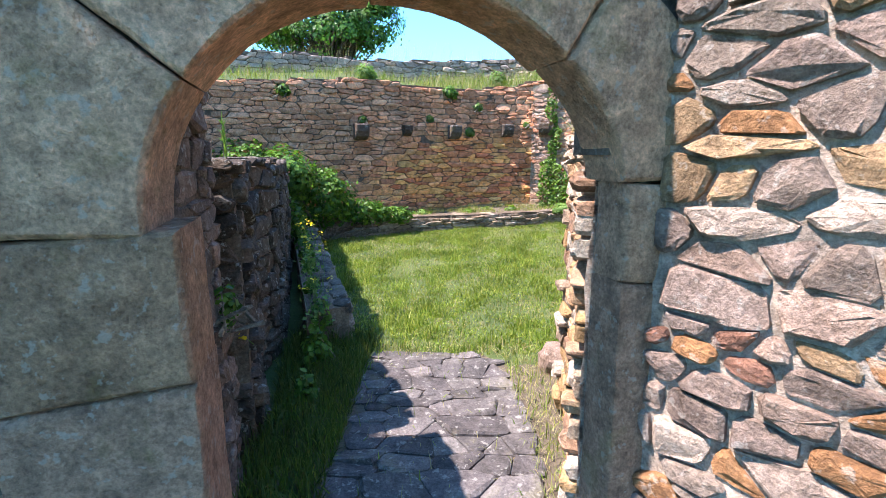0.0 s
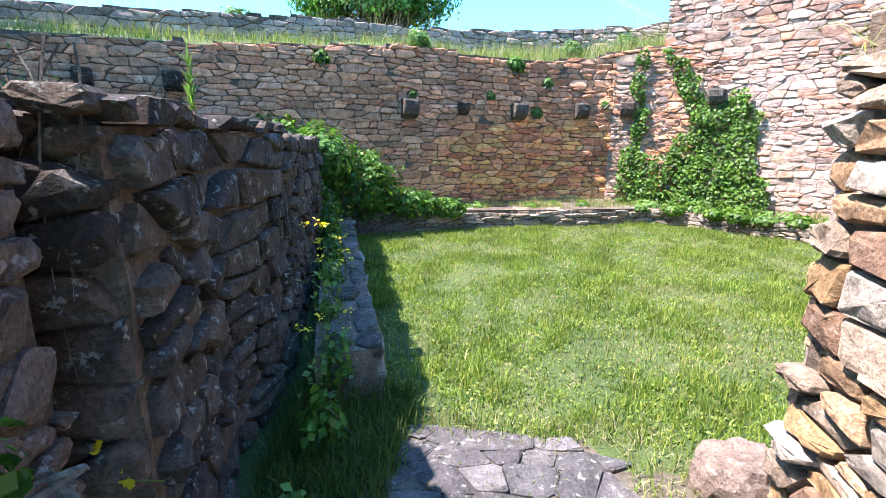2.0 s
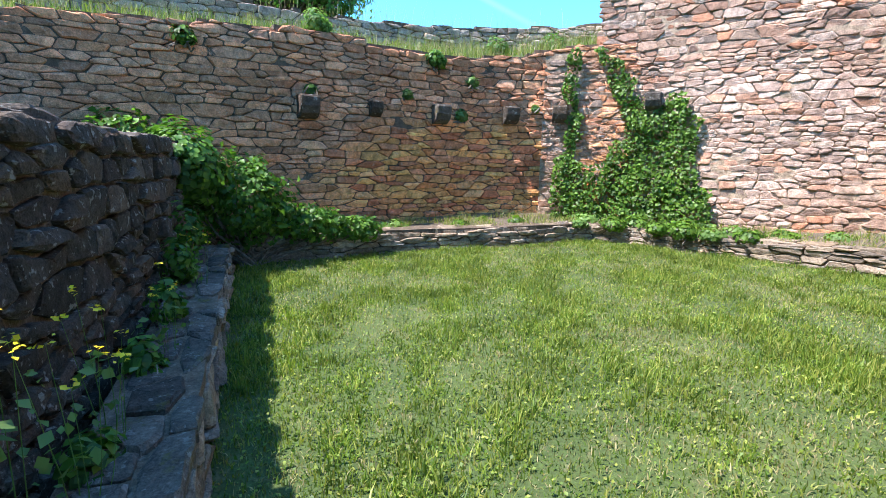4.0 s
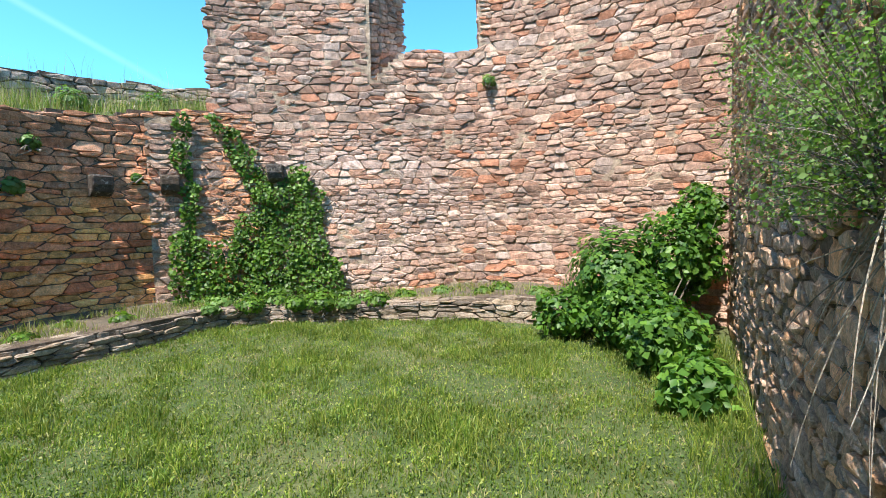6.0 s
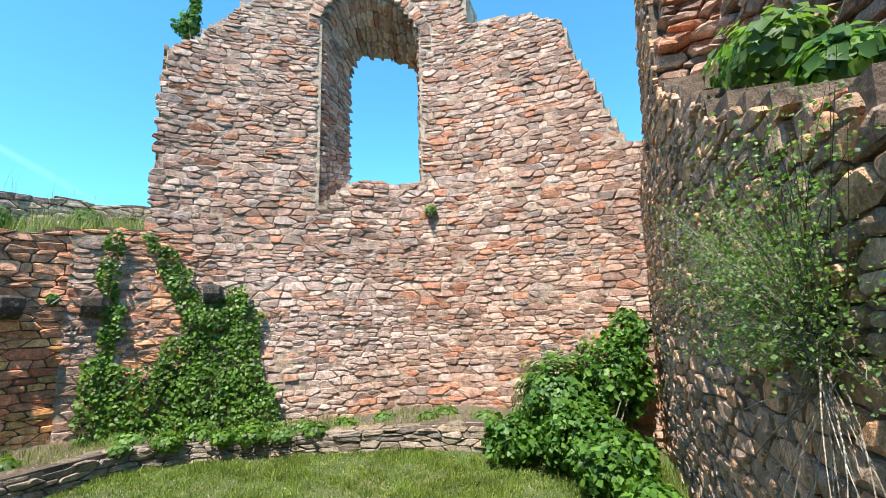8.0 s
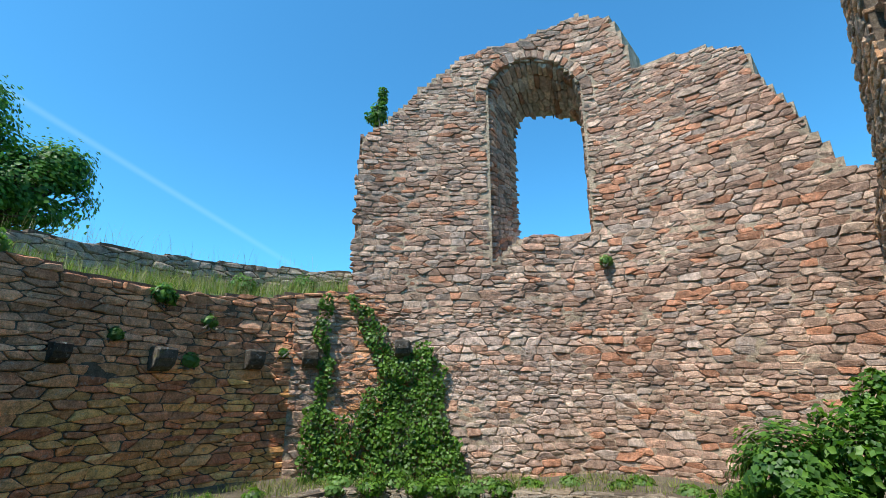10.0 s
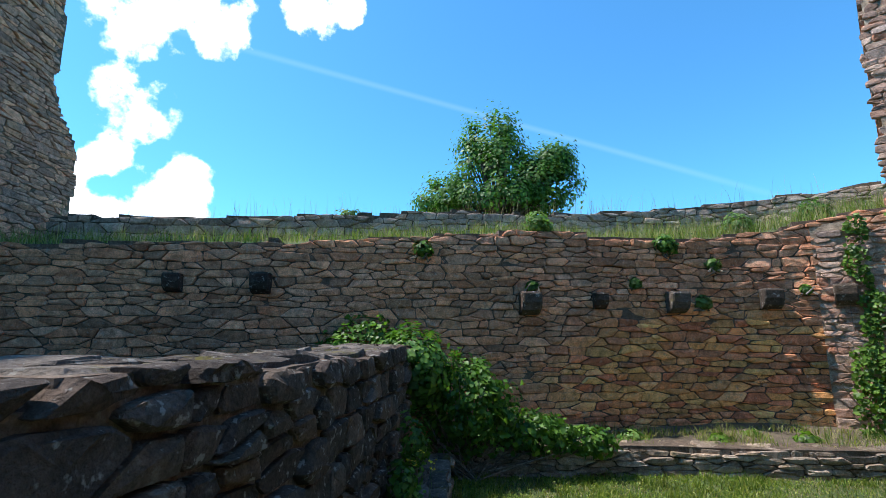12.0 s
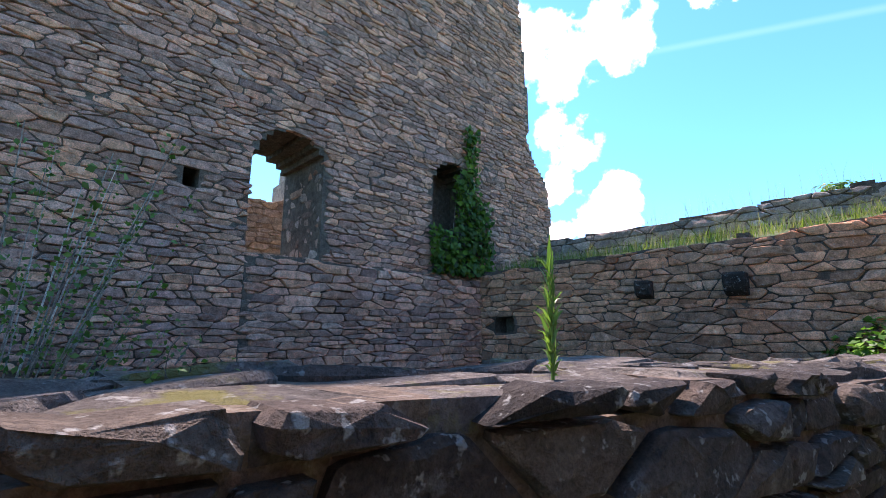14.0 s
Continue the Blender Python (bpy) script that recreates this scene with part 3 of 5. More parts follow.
# ---- west wall: tall shaded wall with two openings ----
def west_edge(z):
    return float(np.interp(z, [0, 2.6, 3.2, 4.0, 4.6, 4.9, 5.3, 6.2, 8.4], [10.4, 10.4, 10.35, 10.45, 10.3, 9.95, 9.72, 9.75, 9.54]))


def west_hole(u, z):
    if 4.46 < u < 5.36 and 2.48 < z:
        return z < 3.56 or (u - 4.91) ** 2 + (z - 3.56) ** 2 < 0.2025
    return False


def niche(u, z):
    if 7.2 < u < 8.15 and 2.56 < z:
        return z < 3.85 or (u - 7.675) ** 2 + (z - 3.85) ** 2 < 0.2256
    return 3.72 < u < 3.92 and 3.08 < z < 3.27


def west_in(u, z):
    return u < west_edge(z) + 0.06 * noise.noise((z * 4, 2, 1)) and z < 9.4 and not west_hole(u, z) and not niche(u, z)


def build_west():
    solid = lambda u, z: u < west_edge(z) and z < 9.4 and not west_hole(u, z)
    body = slab("wall_west", WEST, [(0.0, 0.55, west_in), (0.55, 1.1, solid)], -0.3, 9.5, M_DARKMORTAR, "tall grey shaded tower wall with two arched openings", 0.075, 0.075)
    courses(WEST.point, 0, 10.6, -0.05, 9.5, west_in, lambda u, z: 3.4 < u < 8.6 and 1.6 < z < 4.4, body, M_WEST, 29, (0.06, 0.125), (0.13, 0.36), rest_label="grey and brown rubble stones")
    # lower facing that stands proud under the openings
    low = lambda u, z: 4.42 < u < 8.35 and z < 2.46 + 0.05 * noise.noise((u * 3, 5, 1))
    shelf = slab("wall_west_footing", WEST, [(-0.03, 0.0, low)], -0.3, 2.7, M_DARKMORTAR, "projecting lower facing of grey stone with a ledge")
    courses(lambda u, v, d: WEST.point(u, v, d + 0.01 + 0.07 * min(1.0, max(0.0, (u - 4.4) / 1.2))), 4.35, 8.4, -0.05, 2.7, low, lambda u, z: True, shelf, M_WEST, 31, (0.06, 0.13), (0.14, 0.4), rest_label="grey ledge stones")
    jamb = lambda a, dep, d: WEST.point(5.36 - d, a, -dep)
    courses(jamb, 2.5, 3.7, 0.03, 1.08, lambda a, dep: 2.48 < a < 3.7 and 0.0 < dep < 1.1, never, body, M_EAST, 37, (0.2, 0.35), (0.08, 0.16), rest_label="stones lining the opening")
    # the remains of a wall behind the opening
    far = Face([tuple(WEST.point(3.2, 0, -3.6)[:2]), tuple(WEST.point(7.4, 0, -3.2)[:2])], 1, 0)
    top = steps([(0, 4.05), (3.1, 4.1), (3.22, 4.6), (3.42, 5.3), (4.2, 6.0)])
    ruin_in = lambda u, z: z < top(u)
    ruin = slab("wall_beyond", far, [(0.0, 0.7, ruin_in)], -0.3, 6.1, M_MORTAR, "broken rubble wall seen through the arched opening")
    courses(far.point, 0, far.length, 1.8, 6.1, ruin_in, never, ruin, M_PARAPET, 41, rest_label="rubble stones of the far ruin")


build_west()

# ---- south wall along the lawn, rising to the east ----
south_top = steps([(0, 1.66), (0.35, 1.75), (0.7, 2.05), (1.05, 2.25), (1.85, 2.55), (2.65, 2.97), (3.7, 3.6), (3.95, 3.8), (3.98, 6.3), (6.6, 6.3)])


def south_in(u, z):
    if u > float(np.interp(z, [0, 3.4, 3.7, 4.7, 5.6, 6.3], [6.6, 6.6, 5.35, 5.0, 4.65, 4.4])):
        return False
    return z < south_top(u) + 0.06 * noise.noise((u * 3, 2, 7))


def build_south():
    body = slab("wall_south", SOUTH, [(0.0, 1.0, south_in)], -0.3, 6.5, M_DARKMORTAR, "thick dark rubble wall beside the lawn, overgrown along its top")
    courses(SOUTH.point, 0, SOUTH.length, -0.05, 6.5, south_in, lambda u, z: u < 3.6, body, M_SOUTH, 43, (0.06, 0.15), (0.11, 0.27), gap=0.009, proud=(0.010, 0.034), rest_label="dark weathered rubble stones")
    broken = lambda a, v, d: SOUTH.point(3.95 + 0.06 * (v - 4.0) - d, v, -a)
    courses(broken, 0, 1.0, 3.6, 6.3, lambda a, v: 0 < a < 1.0 and v < 6.25, never, body, M_EAST, 45, (0.08, 0.17), (0.14, 0.4), proud=(0.04, 0.2), rest_label="broken rubble end of the wall")
    upper = Face([tuple(SOUTH.point(0.9, 0, -0.75)[:2]), tuple(SOUTH.point(5.2, 0, -0.6)[:2])], -1, 0)
    up_top = steps([(0, 2.3), (0.6, 3.2), (1.2, 4.6), (2.0, 5.6), (4.4, 6.4)])
    up_in = lambda u, z: z < up_top(u) + 0.1 * noise.noise((u * 4, 2, 9))
    ruin = slab("wall_south_upper", upper, [(0.0, 0.6, up_in)], 1.5, 6.6, M_MORTAR, "broken upper course of pale rubble set back on the wall")
    courses(upper.point, 0, upper.length, 2.0, 6.6, up_in, never, ruin, M_EAST, 47, (0.08, 0.16), (0.14, 0.4), proud=(0.03, 0.14), rest_label="broken rubble core")


build_south()

# ---- the gate: ashlar arch, rubble at both sides, short passage ----
ARCH_O, ARCH_T = np.array((-0.09, -0.683)), np.array((0.96, 0.281))
ARCH_N = np.array((0.281, -0.96))


def arch_place(s, z, d):
    return (ARCH_O[0] + ARCH_T[0] * s + ARCH_N[0] * d, ARCH_O[1] + ARCH_T[1] * s + ARCH_N[1] * d, z)


def block(name, outline, depth, mat, parent, seed, label=""):
    """A worked block: outline in (s, z) anticlockwise, from the front face back by depth, with worn edges."""
    rng = random.Random(seed)
    pts = []
    for a, b in zip(outline, outline[1:] + outline[:1]):
        n = max(1, round(math.dist(a, b) / 0.07))
        pts += [np.array(a) + (np.array(b) - np.array(a)) * i / n for i in range(n)]
    c = np.mean(pts, axis=0)
    bm = bmesh.new()
    rings = []
    for d, inset in ((-depth, 0.006), (-depth + 0.02, 0.0), (-0.02, 0.001), (-0.006, 0.004), (0.006, 0.016)):
        ring = []
        for p in pts:
            q = p + (c - p) / np.linalg.norm(c - p) * (inset + 0.001 + 0.005 * noise.noise((p[0] * 9 + seed, p[1] * 9, d * 5)))
            ring.append(bm.verts.new(arch_place(q[0], q[1], d + 0.006 * noise.noise((q[0] * 7, q[1] * 7, seed)))))
        rings.append(ring)
    n = len(pts)
    for a, b in zip(rings, rings[1:]):
        for i in range(n):
            bm.faces.new((a[i], a[(i + 1) % n], b[(i + 1) % n], b[i]))
    bm.faces.new(list(reversed(rings[0])))
    mid = bm.verts.new(arch_place(c[0], c[1], 0.016))
    for i in range(n):
        bm.faces.new((rings[-1][i], rings[-1][(i + 1) % n], mid))
    bmesh.ops.recalc_face_normals(bm, faces=bm.faces)
    return part(name, bm, mat, parent, label)


def arc(a0, a1, n, high=0.60, cz=1.35):
    """The rim of the arch, a little wider towards the east."""
    return [((0.64 + 0.025 * math.cos(radians(a0 + (a1 - a0) * i / n))) * math.cos(radians(a0 + (a1 - a0) * i / n)), cz + high * math.sin(radians(a0 + (a1 - a0) * i / n))) for i in range(n + 1)]


def build_gate():
    face = Face([tuple(arch_place(-4.6, 0, 0)[:2]), tuple(arch_place(1.1, 0, 0)[:2])], 1, 0)
    hole = lambda u, z: abs(u - 4.6) < 1.0 and z < 2.45
    top = steps([(0, 1.9), (3.2, 1.95), (3.5, 2.5), (4.4, 2.75), (5.7, 2.8)])
    body = slab("wall_gate", face, [(0.02, 0.27, lambda u, z: z < top(u) and not hole(u, z))], -0.3, 2.9, M_PALEMORTAR, "rubble gate wall round a sandstone arch")
    courses(lambda u, v, d: face.point(u, v, d - 0.02), 2.6, 5.7, -0.05, 2.8, lambda u, z: z < top(u) and not hole(u, z), lambda u, z: u < 3.7, body, M_SOUTH, 53, (0.1, 0.2), (0.16, 0.4), rest_label="rubble beside the arch")
    gate = tagged(new("stone_arch"), "weathered sandstone arch of large worn blocks over the passage", "arch", "", "structure")
    r = 0.545
    J, R = 0.28, 0.665
    block("block", [(-0.98, -0.1), (-r - 0.0, -0.1), (-r - 0.0, 0.98), (-0.98, 0.95)], J, M_ASHLAR, gate, 1)
    block("block", [(-1.0, 0.95), (-r - 0.0, 0.98), (-r, 1.37), (-1.0, 1.35)], J, M_ASHLAR, gate, 2)
    block("block", [(R, -0.1), (0.82, -0.1), (0.82, 1.12), (R, 1.14)], 0.15, M_ASHLAR, gate, 3)
    block("block", [(R, 1.14), (0.82, 1.12), (0.82, 1.44), (R, 1.45)], 0.15, M_ASHLAR, gate, 4)
    block("voussoir", arc(180, 144, 5) [::-1] + [(-1.0, 1.36), (-1.02, 1.75), (-0.80, 1.94)], J, M_ASHLAR, gate, 5)
    block("voussoir", arc(144, 95, 6)[::-1] + [(-0.80, 1.95), (-0.62, 2.28), (-0.09, 2.36)], J, M_ASHLAR, gate, 6)
    block("voussoir", arc(95, 47, 6)[::-1] + [(-0.08, 2.36), (0.42, 2.3), (0.62, 2.06)], 0.24, M_ASHLAR, gate, 7)
    block("voussoir", arc(47, 9.5, 5)[::-1] + [(0.62, 2.05), (0.82, 1.9), (0.82, 1.45)], 0.2, M_ASHLAR, gate, 8)
    fill = slab("wall_gate_head", face, [(0.05, 0.24, lambda u, z: (abs(u - 4.6) < 1.02 and z < 2.6 and math.hypot((u - 4.6) / 0.70, (z - 1.35) / 0.68) > 1 and (z > 1.4 or abs(u - 4.6) > 0.72)))], 0.0, 2.7, M_DARKMORTAR, "mortar core of the arch")
    # pale rubble wall that comes forward beside the gate
    front = Face([tuple(arch_place(0.79, 0, 0.0)[:2]), (1.35, -1.35), (2.0, -2.6)], 1, 1)
    front_in = lambda u, z: z < 2.7
    wall = slab("wall_forecourt", front, [(0.0, 0.5, front_in)], -0.3, 2.8, M_PALEMORTAR, "pale forecourt wall of mixed orange, red and grey rubble")
    courses(front.point, 0, front.length, -0.05, 2.8, front_in, lambda u, z: u < 2.0, wall, M_FRONT, 59, (0.07, 0.19), (0.09, 0.26), gap=0.010, proud=(0.014, 0.034), uneven=0.3, wobble=0.05, rest_label="mixed rubble stones")
    # passage sides
    right = Face([tuple(arch_place(0.72, 0, -0.26)[:2]), (0.70, 0.3), (0.74, 0.80)], -1, 0)
    right_in = lambda u, z: z < 1.66 + 0.05 * noise.noise((u * 4, 3, 1))
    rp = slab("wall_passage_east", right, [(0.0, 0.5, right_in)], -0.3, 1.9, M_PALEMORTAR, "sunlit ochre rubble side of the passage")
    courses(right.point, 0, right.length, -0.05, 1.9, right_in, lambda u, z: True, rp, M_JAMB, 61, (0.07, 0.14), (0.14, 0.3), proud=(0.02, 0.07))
    left = Face([tuple(arch_place(-0.70, 0, -0.26)[:2]), (-0.92, -0.15), (-1.04, 0.18), (-1.02, 0.5)], 1, 0)
    left_in = lambda u, z: z < 1.88 + 0.06 * noise.noise((u * 4, 3, 4)) and u < 0.85
    lp = slab("wall_passage_west", left, [(0.0, 0.7, left_in)], -0.3, 2.1, M_DARKMORTAR, "brown rubble side of the passage, darkened for its shade")
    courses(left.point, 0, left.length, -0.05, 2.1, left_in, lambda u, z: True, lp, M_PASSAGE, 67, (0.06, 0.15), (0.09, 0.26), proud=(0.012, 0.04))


build_gate()

# ---- the broken partition wall beside the lawn ----
STUMP = Face([(-1.0, 0.34), (-1.14, 0.72), (-1.33, 1.15), (-1.36, 1.70), (-1.52, 2.25), (-2.37, 5.1), (-2.58, 5.65)], 1, 0)


def stump_rise(u):
    """The partition stands a little higher towards its broken south end."""
    return 0.055 * min(1.0, max(0.0, (3.2 - u) / 1.4))


def build_stump():
    top = lambda u, z: z < 1.42 + stump_rise(u) + 0.02 * noise.noise((u * 2.1, 3, 8))
    body = slab("wall_partition", STUMP, [(0.0, 0.78, top)], -0.3, 1.6, M_DARKMORTAR, "broken partition wall of dark lichened stone with a flat top", 0.1, 0.05)
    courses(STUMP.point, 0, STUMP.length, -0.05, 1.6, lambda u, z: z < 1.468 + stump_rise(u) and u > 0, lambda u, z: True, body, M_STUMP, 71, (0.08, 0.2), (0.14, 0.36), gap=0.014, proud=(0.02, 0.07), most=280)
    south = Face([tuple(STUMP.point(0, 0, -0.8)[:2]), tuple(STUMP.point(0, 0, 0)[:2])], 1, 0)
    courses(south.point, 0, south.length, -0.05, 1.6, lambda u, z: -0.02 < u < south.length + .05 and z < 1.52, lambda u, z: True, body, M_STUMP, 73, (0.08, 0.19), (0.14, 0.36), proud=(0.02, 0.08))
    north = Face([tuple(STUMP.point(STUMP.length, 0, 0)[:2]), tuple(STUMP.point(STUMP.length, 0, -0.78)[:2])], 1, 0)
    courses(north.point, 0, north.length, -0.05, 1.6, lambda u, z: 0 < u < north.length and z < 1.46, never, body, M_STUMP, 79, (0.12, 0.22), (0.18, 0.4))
    cap = lambda u, dep, d: STUMP.point(u, 1.43 + stump_rise(u) + d + 0.02 * noise.noise((u * 2.1, 3, 8)), -dep)
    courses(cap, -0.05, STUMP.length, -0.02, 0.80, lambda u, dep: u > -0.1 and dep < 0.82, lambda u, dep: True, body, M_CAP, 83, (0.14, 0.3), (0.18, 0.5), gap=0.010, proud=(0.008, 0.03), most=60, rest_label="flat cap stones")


build_stump()

# ---- low plinth along the partition, low retaining wall round the lawn ----
PLINTH = Face([(-0.77, 1.72), (-2.22, 5.95)], 1, 0)
BENCH = Face([(-2.6, 6.15), (-1.4, 6.45), (0, 6.98), (1.2, 7.2), (2.45, 7.62), (3.1, 7.25), (3.95, 6.5), (4.7, 5.55), (5.1, 5.0), (5.45, 4.2), (5.9, 3.2)])
bench_top = steps([(0, 0.34), (3, 0.33), (5.5, 0.36), (7, 0.34), (9, 0.42), (11, 0.40)])


def build_low_walls():
    in_p = lambda u, z: z < 0.32 + 0.03 * noise.noise((u * 3, 1, 2))
    pl = slab("low_plinth", PLINTH, [(0.0, 0.34, in_p)], -0.2, 0.4, M_DARKMORTAR, "low mossy stone plinth along the partition wall", 0.1, 0.08)
    courses(PLINTH.point, 0, PLINTH.length, -0.1, 0.34, in_p, lambda u, z: True, pl, M_BENCH, 89, (0.09, 0.16), (0.2, 0.45), proud=(0.015, 0.05))
    cap = lambda u, dep, d: PLINTH.point(u, 0.315 + d, -dep)
    courses(cap, 0, PLINTH.length, -0.03, 0.34, lambda u, dep: dep < 0.36, lambda u, z: True, pl, M_CAP, 97, (0.14, 0.3), (0.2, 0.42), gap=0.01, proud=(0.015, 0.045))
    in_b = lambda u, z: z < bench_top(u) + 0.03 * noise.noise((u * 3, 1, 5))
    be = slab("low_retaining_wall", BENCH, [(0.0, 0.32, in_b)], -0.2, 0.6, M_DARKMORTAR, "low curved retaining wall of flat stones round the lawn", 0.1, 0.08)
    courses(BENCH.point, 0, BENCH.length, -0.04, 0.5, in_b, lambda u, z: True, be, M_BENCH, 101, (0.06, 0.12), (0.16, 0.42), proud=(0.015, 0.05))
    cap = lambda u, dep, d: BENCH.point(u, bench_top(u) - 0.01 + d, -dep)
    courses(cap, 0, BENCH.length, -0.03, 0.30, lambda u, dep: dep < 0.32, never, be, M_BENCH, 103, (0.16, 0.3), (0.2, 0.42), gap=0.01, proud=(0.01, 0.04))
    # planted strip between the low wall and the curtain wall
    verts, faces = [], []
    us = np.linspace(0, BENCH.length, 70)
    for u in us:
        p, n = BENCH.at(u)
        for k in range(6):
            d = 0.16 + 0.3 * k
            verts.append((p[0] - n[0] * d, p[1] - n[1] * d, bench_top(u) - 0.03 + 0.035 * k + 0.04 * noise.noise((u * 2, k * 1.3, 2))))
    faces = [(i * 6 + k, i * 6 + k + 1, (i + 1) * 6 + k + 1, (i + 1) * 6 + k) for i in range(69) for k in range(5)]
    tagged(mesh_object("planting_bed", verts, faces, M_SOIL, smooth=True), "dry earth strip behind the low retaining wall", "ground", "", "structure")


build_low_walls()


# ---- grass walk on the north wall ----
def build_walk_top():
    verts, us = [], np.linspace(0, NORTH.length, 80)
    for u in us:
        for k in range(6):
            p = NORTH.point(u, north_top(u) - 0.02 + 0.078 * k + 0.03 * noise.noise((u * 3, k, 1)), -0.12 - 0.34 * k)
            verts.append(p)
    faces = [(i * 6 + k, i * 6 + k + 1, (i + 1) * 6 + k + 1, (i + 1) * 6 + k) for i in range(79) for k in range(5)]
    tagged(mesh_object("wall_walk", verts, faces, M_GROUND, smooth=True), "grass-grown walk on top of the curtain wall", "ground", "", "structure")


build_walk_top()


# ---- plants ----
def blades(name, pos, length, width, mat, label, category, seed, lean=0.45, kind="stuff", bend=True, parent=None):
    """Many single grass blades in one mesh; pos is an n x 3 array of feet."""
    rng = np.random.default_rng(seed)
    n = len(pos)
    L = length[0] + (length[1] - length[0]) * rng.random(n) ** 1.6
    a, tilt, az = rng.random(n) * 2 * np.pi, lean * rng.random(n), rng.random(n) * 2 * np.pi
    side = np.c_[np.cos(a), np.sin(a), np.zeros(n)] * (width * (0.6 + 0.8 * rng.random(n)))[:, None]
    up = np.c_[np.sin(tilt) * np.cos(az), np.sin(tilt) * np.sin(az), np.cos(tilt)]
    up2 = np.c_[np.sin(tilt * 2.2) * np.cos(az), np.sin(tilt * 2.2) * np.sin(az), np.cos(tilt * 2.2)]
    mid = pos + up * (L * 0.55)[:, None]
    tip = mid + up2 * (L * 0.45)[:, None]
    v = np.stack([pos - side, pos + side, mid + side * 0.7, mid - side * 0.7, tip], 1).reshape(-1, 3)
    k = np.arange(n) * 5
    me = bpy.data.meshes.new(name)
    me.vertices.add(len(v))
    me.vertices.foreach_set("co", v.ravel())
    loops = np.c_[k, k + 1, k + 2, k + 3, k + 3, k + 2, k + 4].ravel()
    me.loops.add(len(loops))
    me.loops.foreach_set("vertex_index", loops)
    me.polygons.add(2 * n)
    me.polygons.foreach_set("loop_start", np.c_[np.arange(n) * 7, np.arange(n) * 7 + 4].ravel())
    me.materials.append(mat)
    me.update(calc_edges=True)
    me.validate()
    ob = new(name, me)
    if parent is not None:
        ob.parent = parent
        return ob
    return tagged(ob, label, category, "", kind)


def leaves(name, pos, normal, size, mat, parent, seed, spread=0.7, label="", droop=0.3):
    """Many pointed leaves of four triangles each in one mesh, round the given places, facing near the given normals."""
    rng = np.random.default_rng(seed)
    n = len(pos)
    nrm = normal + rng.normal(0, spread, (n, 3))
    nrm /= np.linalg.norm(nrm, axis=1)[:, None] + 1e-9
    along = rng.normal(0, 1, (n, 3))
    along[:, 2] -= droop * 2
    along -= nrm * (along * nrm).sum(1)[:, None]
    along /= np.linalg.norm(along, axis=1)[:, None] + 1e-9
    across = np.cross(nrm, along)
    s = (size[0] + (size[1] - size[0]) * rng.random(n))[:, None]
    base, tip = pos - along * s * 0.5, pos + along * s * 0.55
    l, r = pos - across * s * 0.42 + nrm * s * 0.12, pos + across * s * 0.42 + nrm * s * 0.12
    v = np.stack([base, r, tip, l], 1).reshape(-1, 3)
    k = np.arange(n) * 4
    me = bpy.data.meshes.new(name)
    me.vertices.add(len(v))
    me.vertices.foreach_set("co", v.ravel())
    loops = np.c_[k, k + 1, k + 2, k, k + 2, k + 3].ravel()
    me.loops.add(len(loops))
    me.loops.foreach_set("vertex_index", loops)
    me.polygons.add(2 * n)
    me.polygons.foreach_set("loop_start", np.arange(2 * n) * 3)
    me.materials.append(mat)
    me.update(calc_edges=True)
    me.validate()
    ob = new(name, me)
    if parent is not None:
        ob.parent = parent
    if label:
        tagged(ob, label)
    return ob


def stem(points, radius, verts, faces, sides=5):
    """A tapered bent tube through the points, added to the lists."""
    pts = [Vector(p) for p in points]
    base = len(verts)
    for i, p in enumerate(pts):
        t = (pts[min(i + 1, len(pts) - 1)] - pts[max(i - 1, 0)]).normalized()
        x = t.cross(Vector((0.31, 0.87, 0.39))).normalized()
        y = t.cross(x)
        r = radius * (1 - 0.8 * i / (len(pts) - 1))
        for k in range(sides):
            a = 2 * math.pi * k / sides
            verts.append(tuple(p + (x * math.cos(a) + y * math.sin(a)) * r))
    for i in range(len(pts) - 1):
        for k in range(sides):
            j = (k + 1) % sides
            faces.append((base + i * sides + k, base + i * sides + j, base + (i + 1) * sides + j, base + (i + 1) * sides + k))


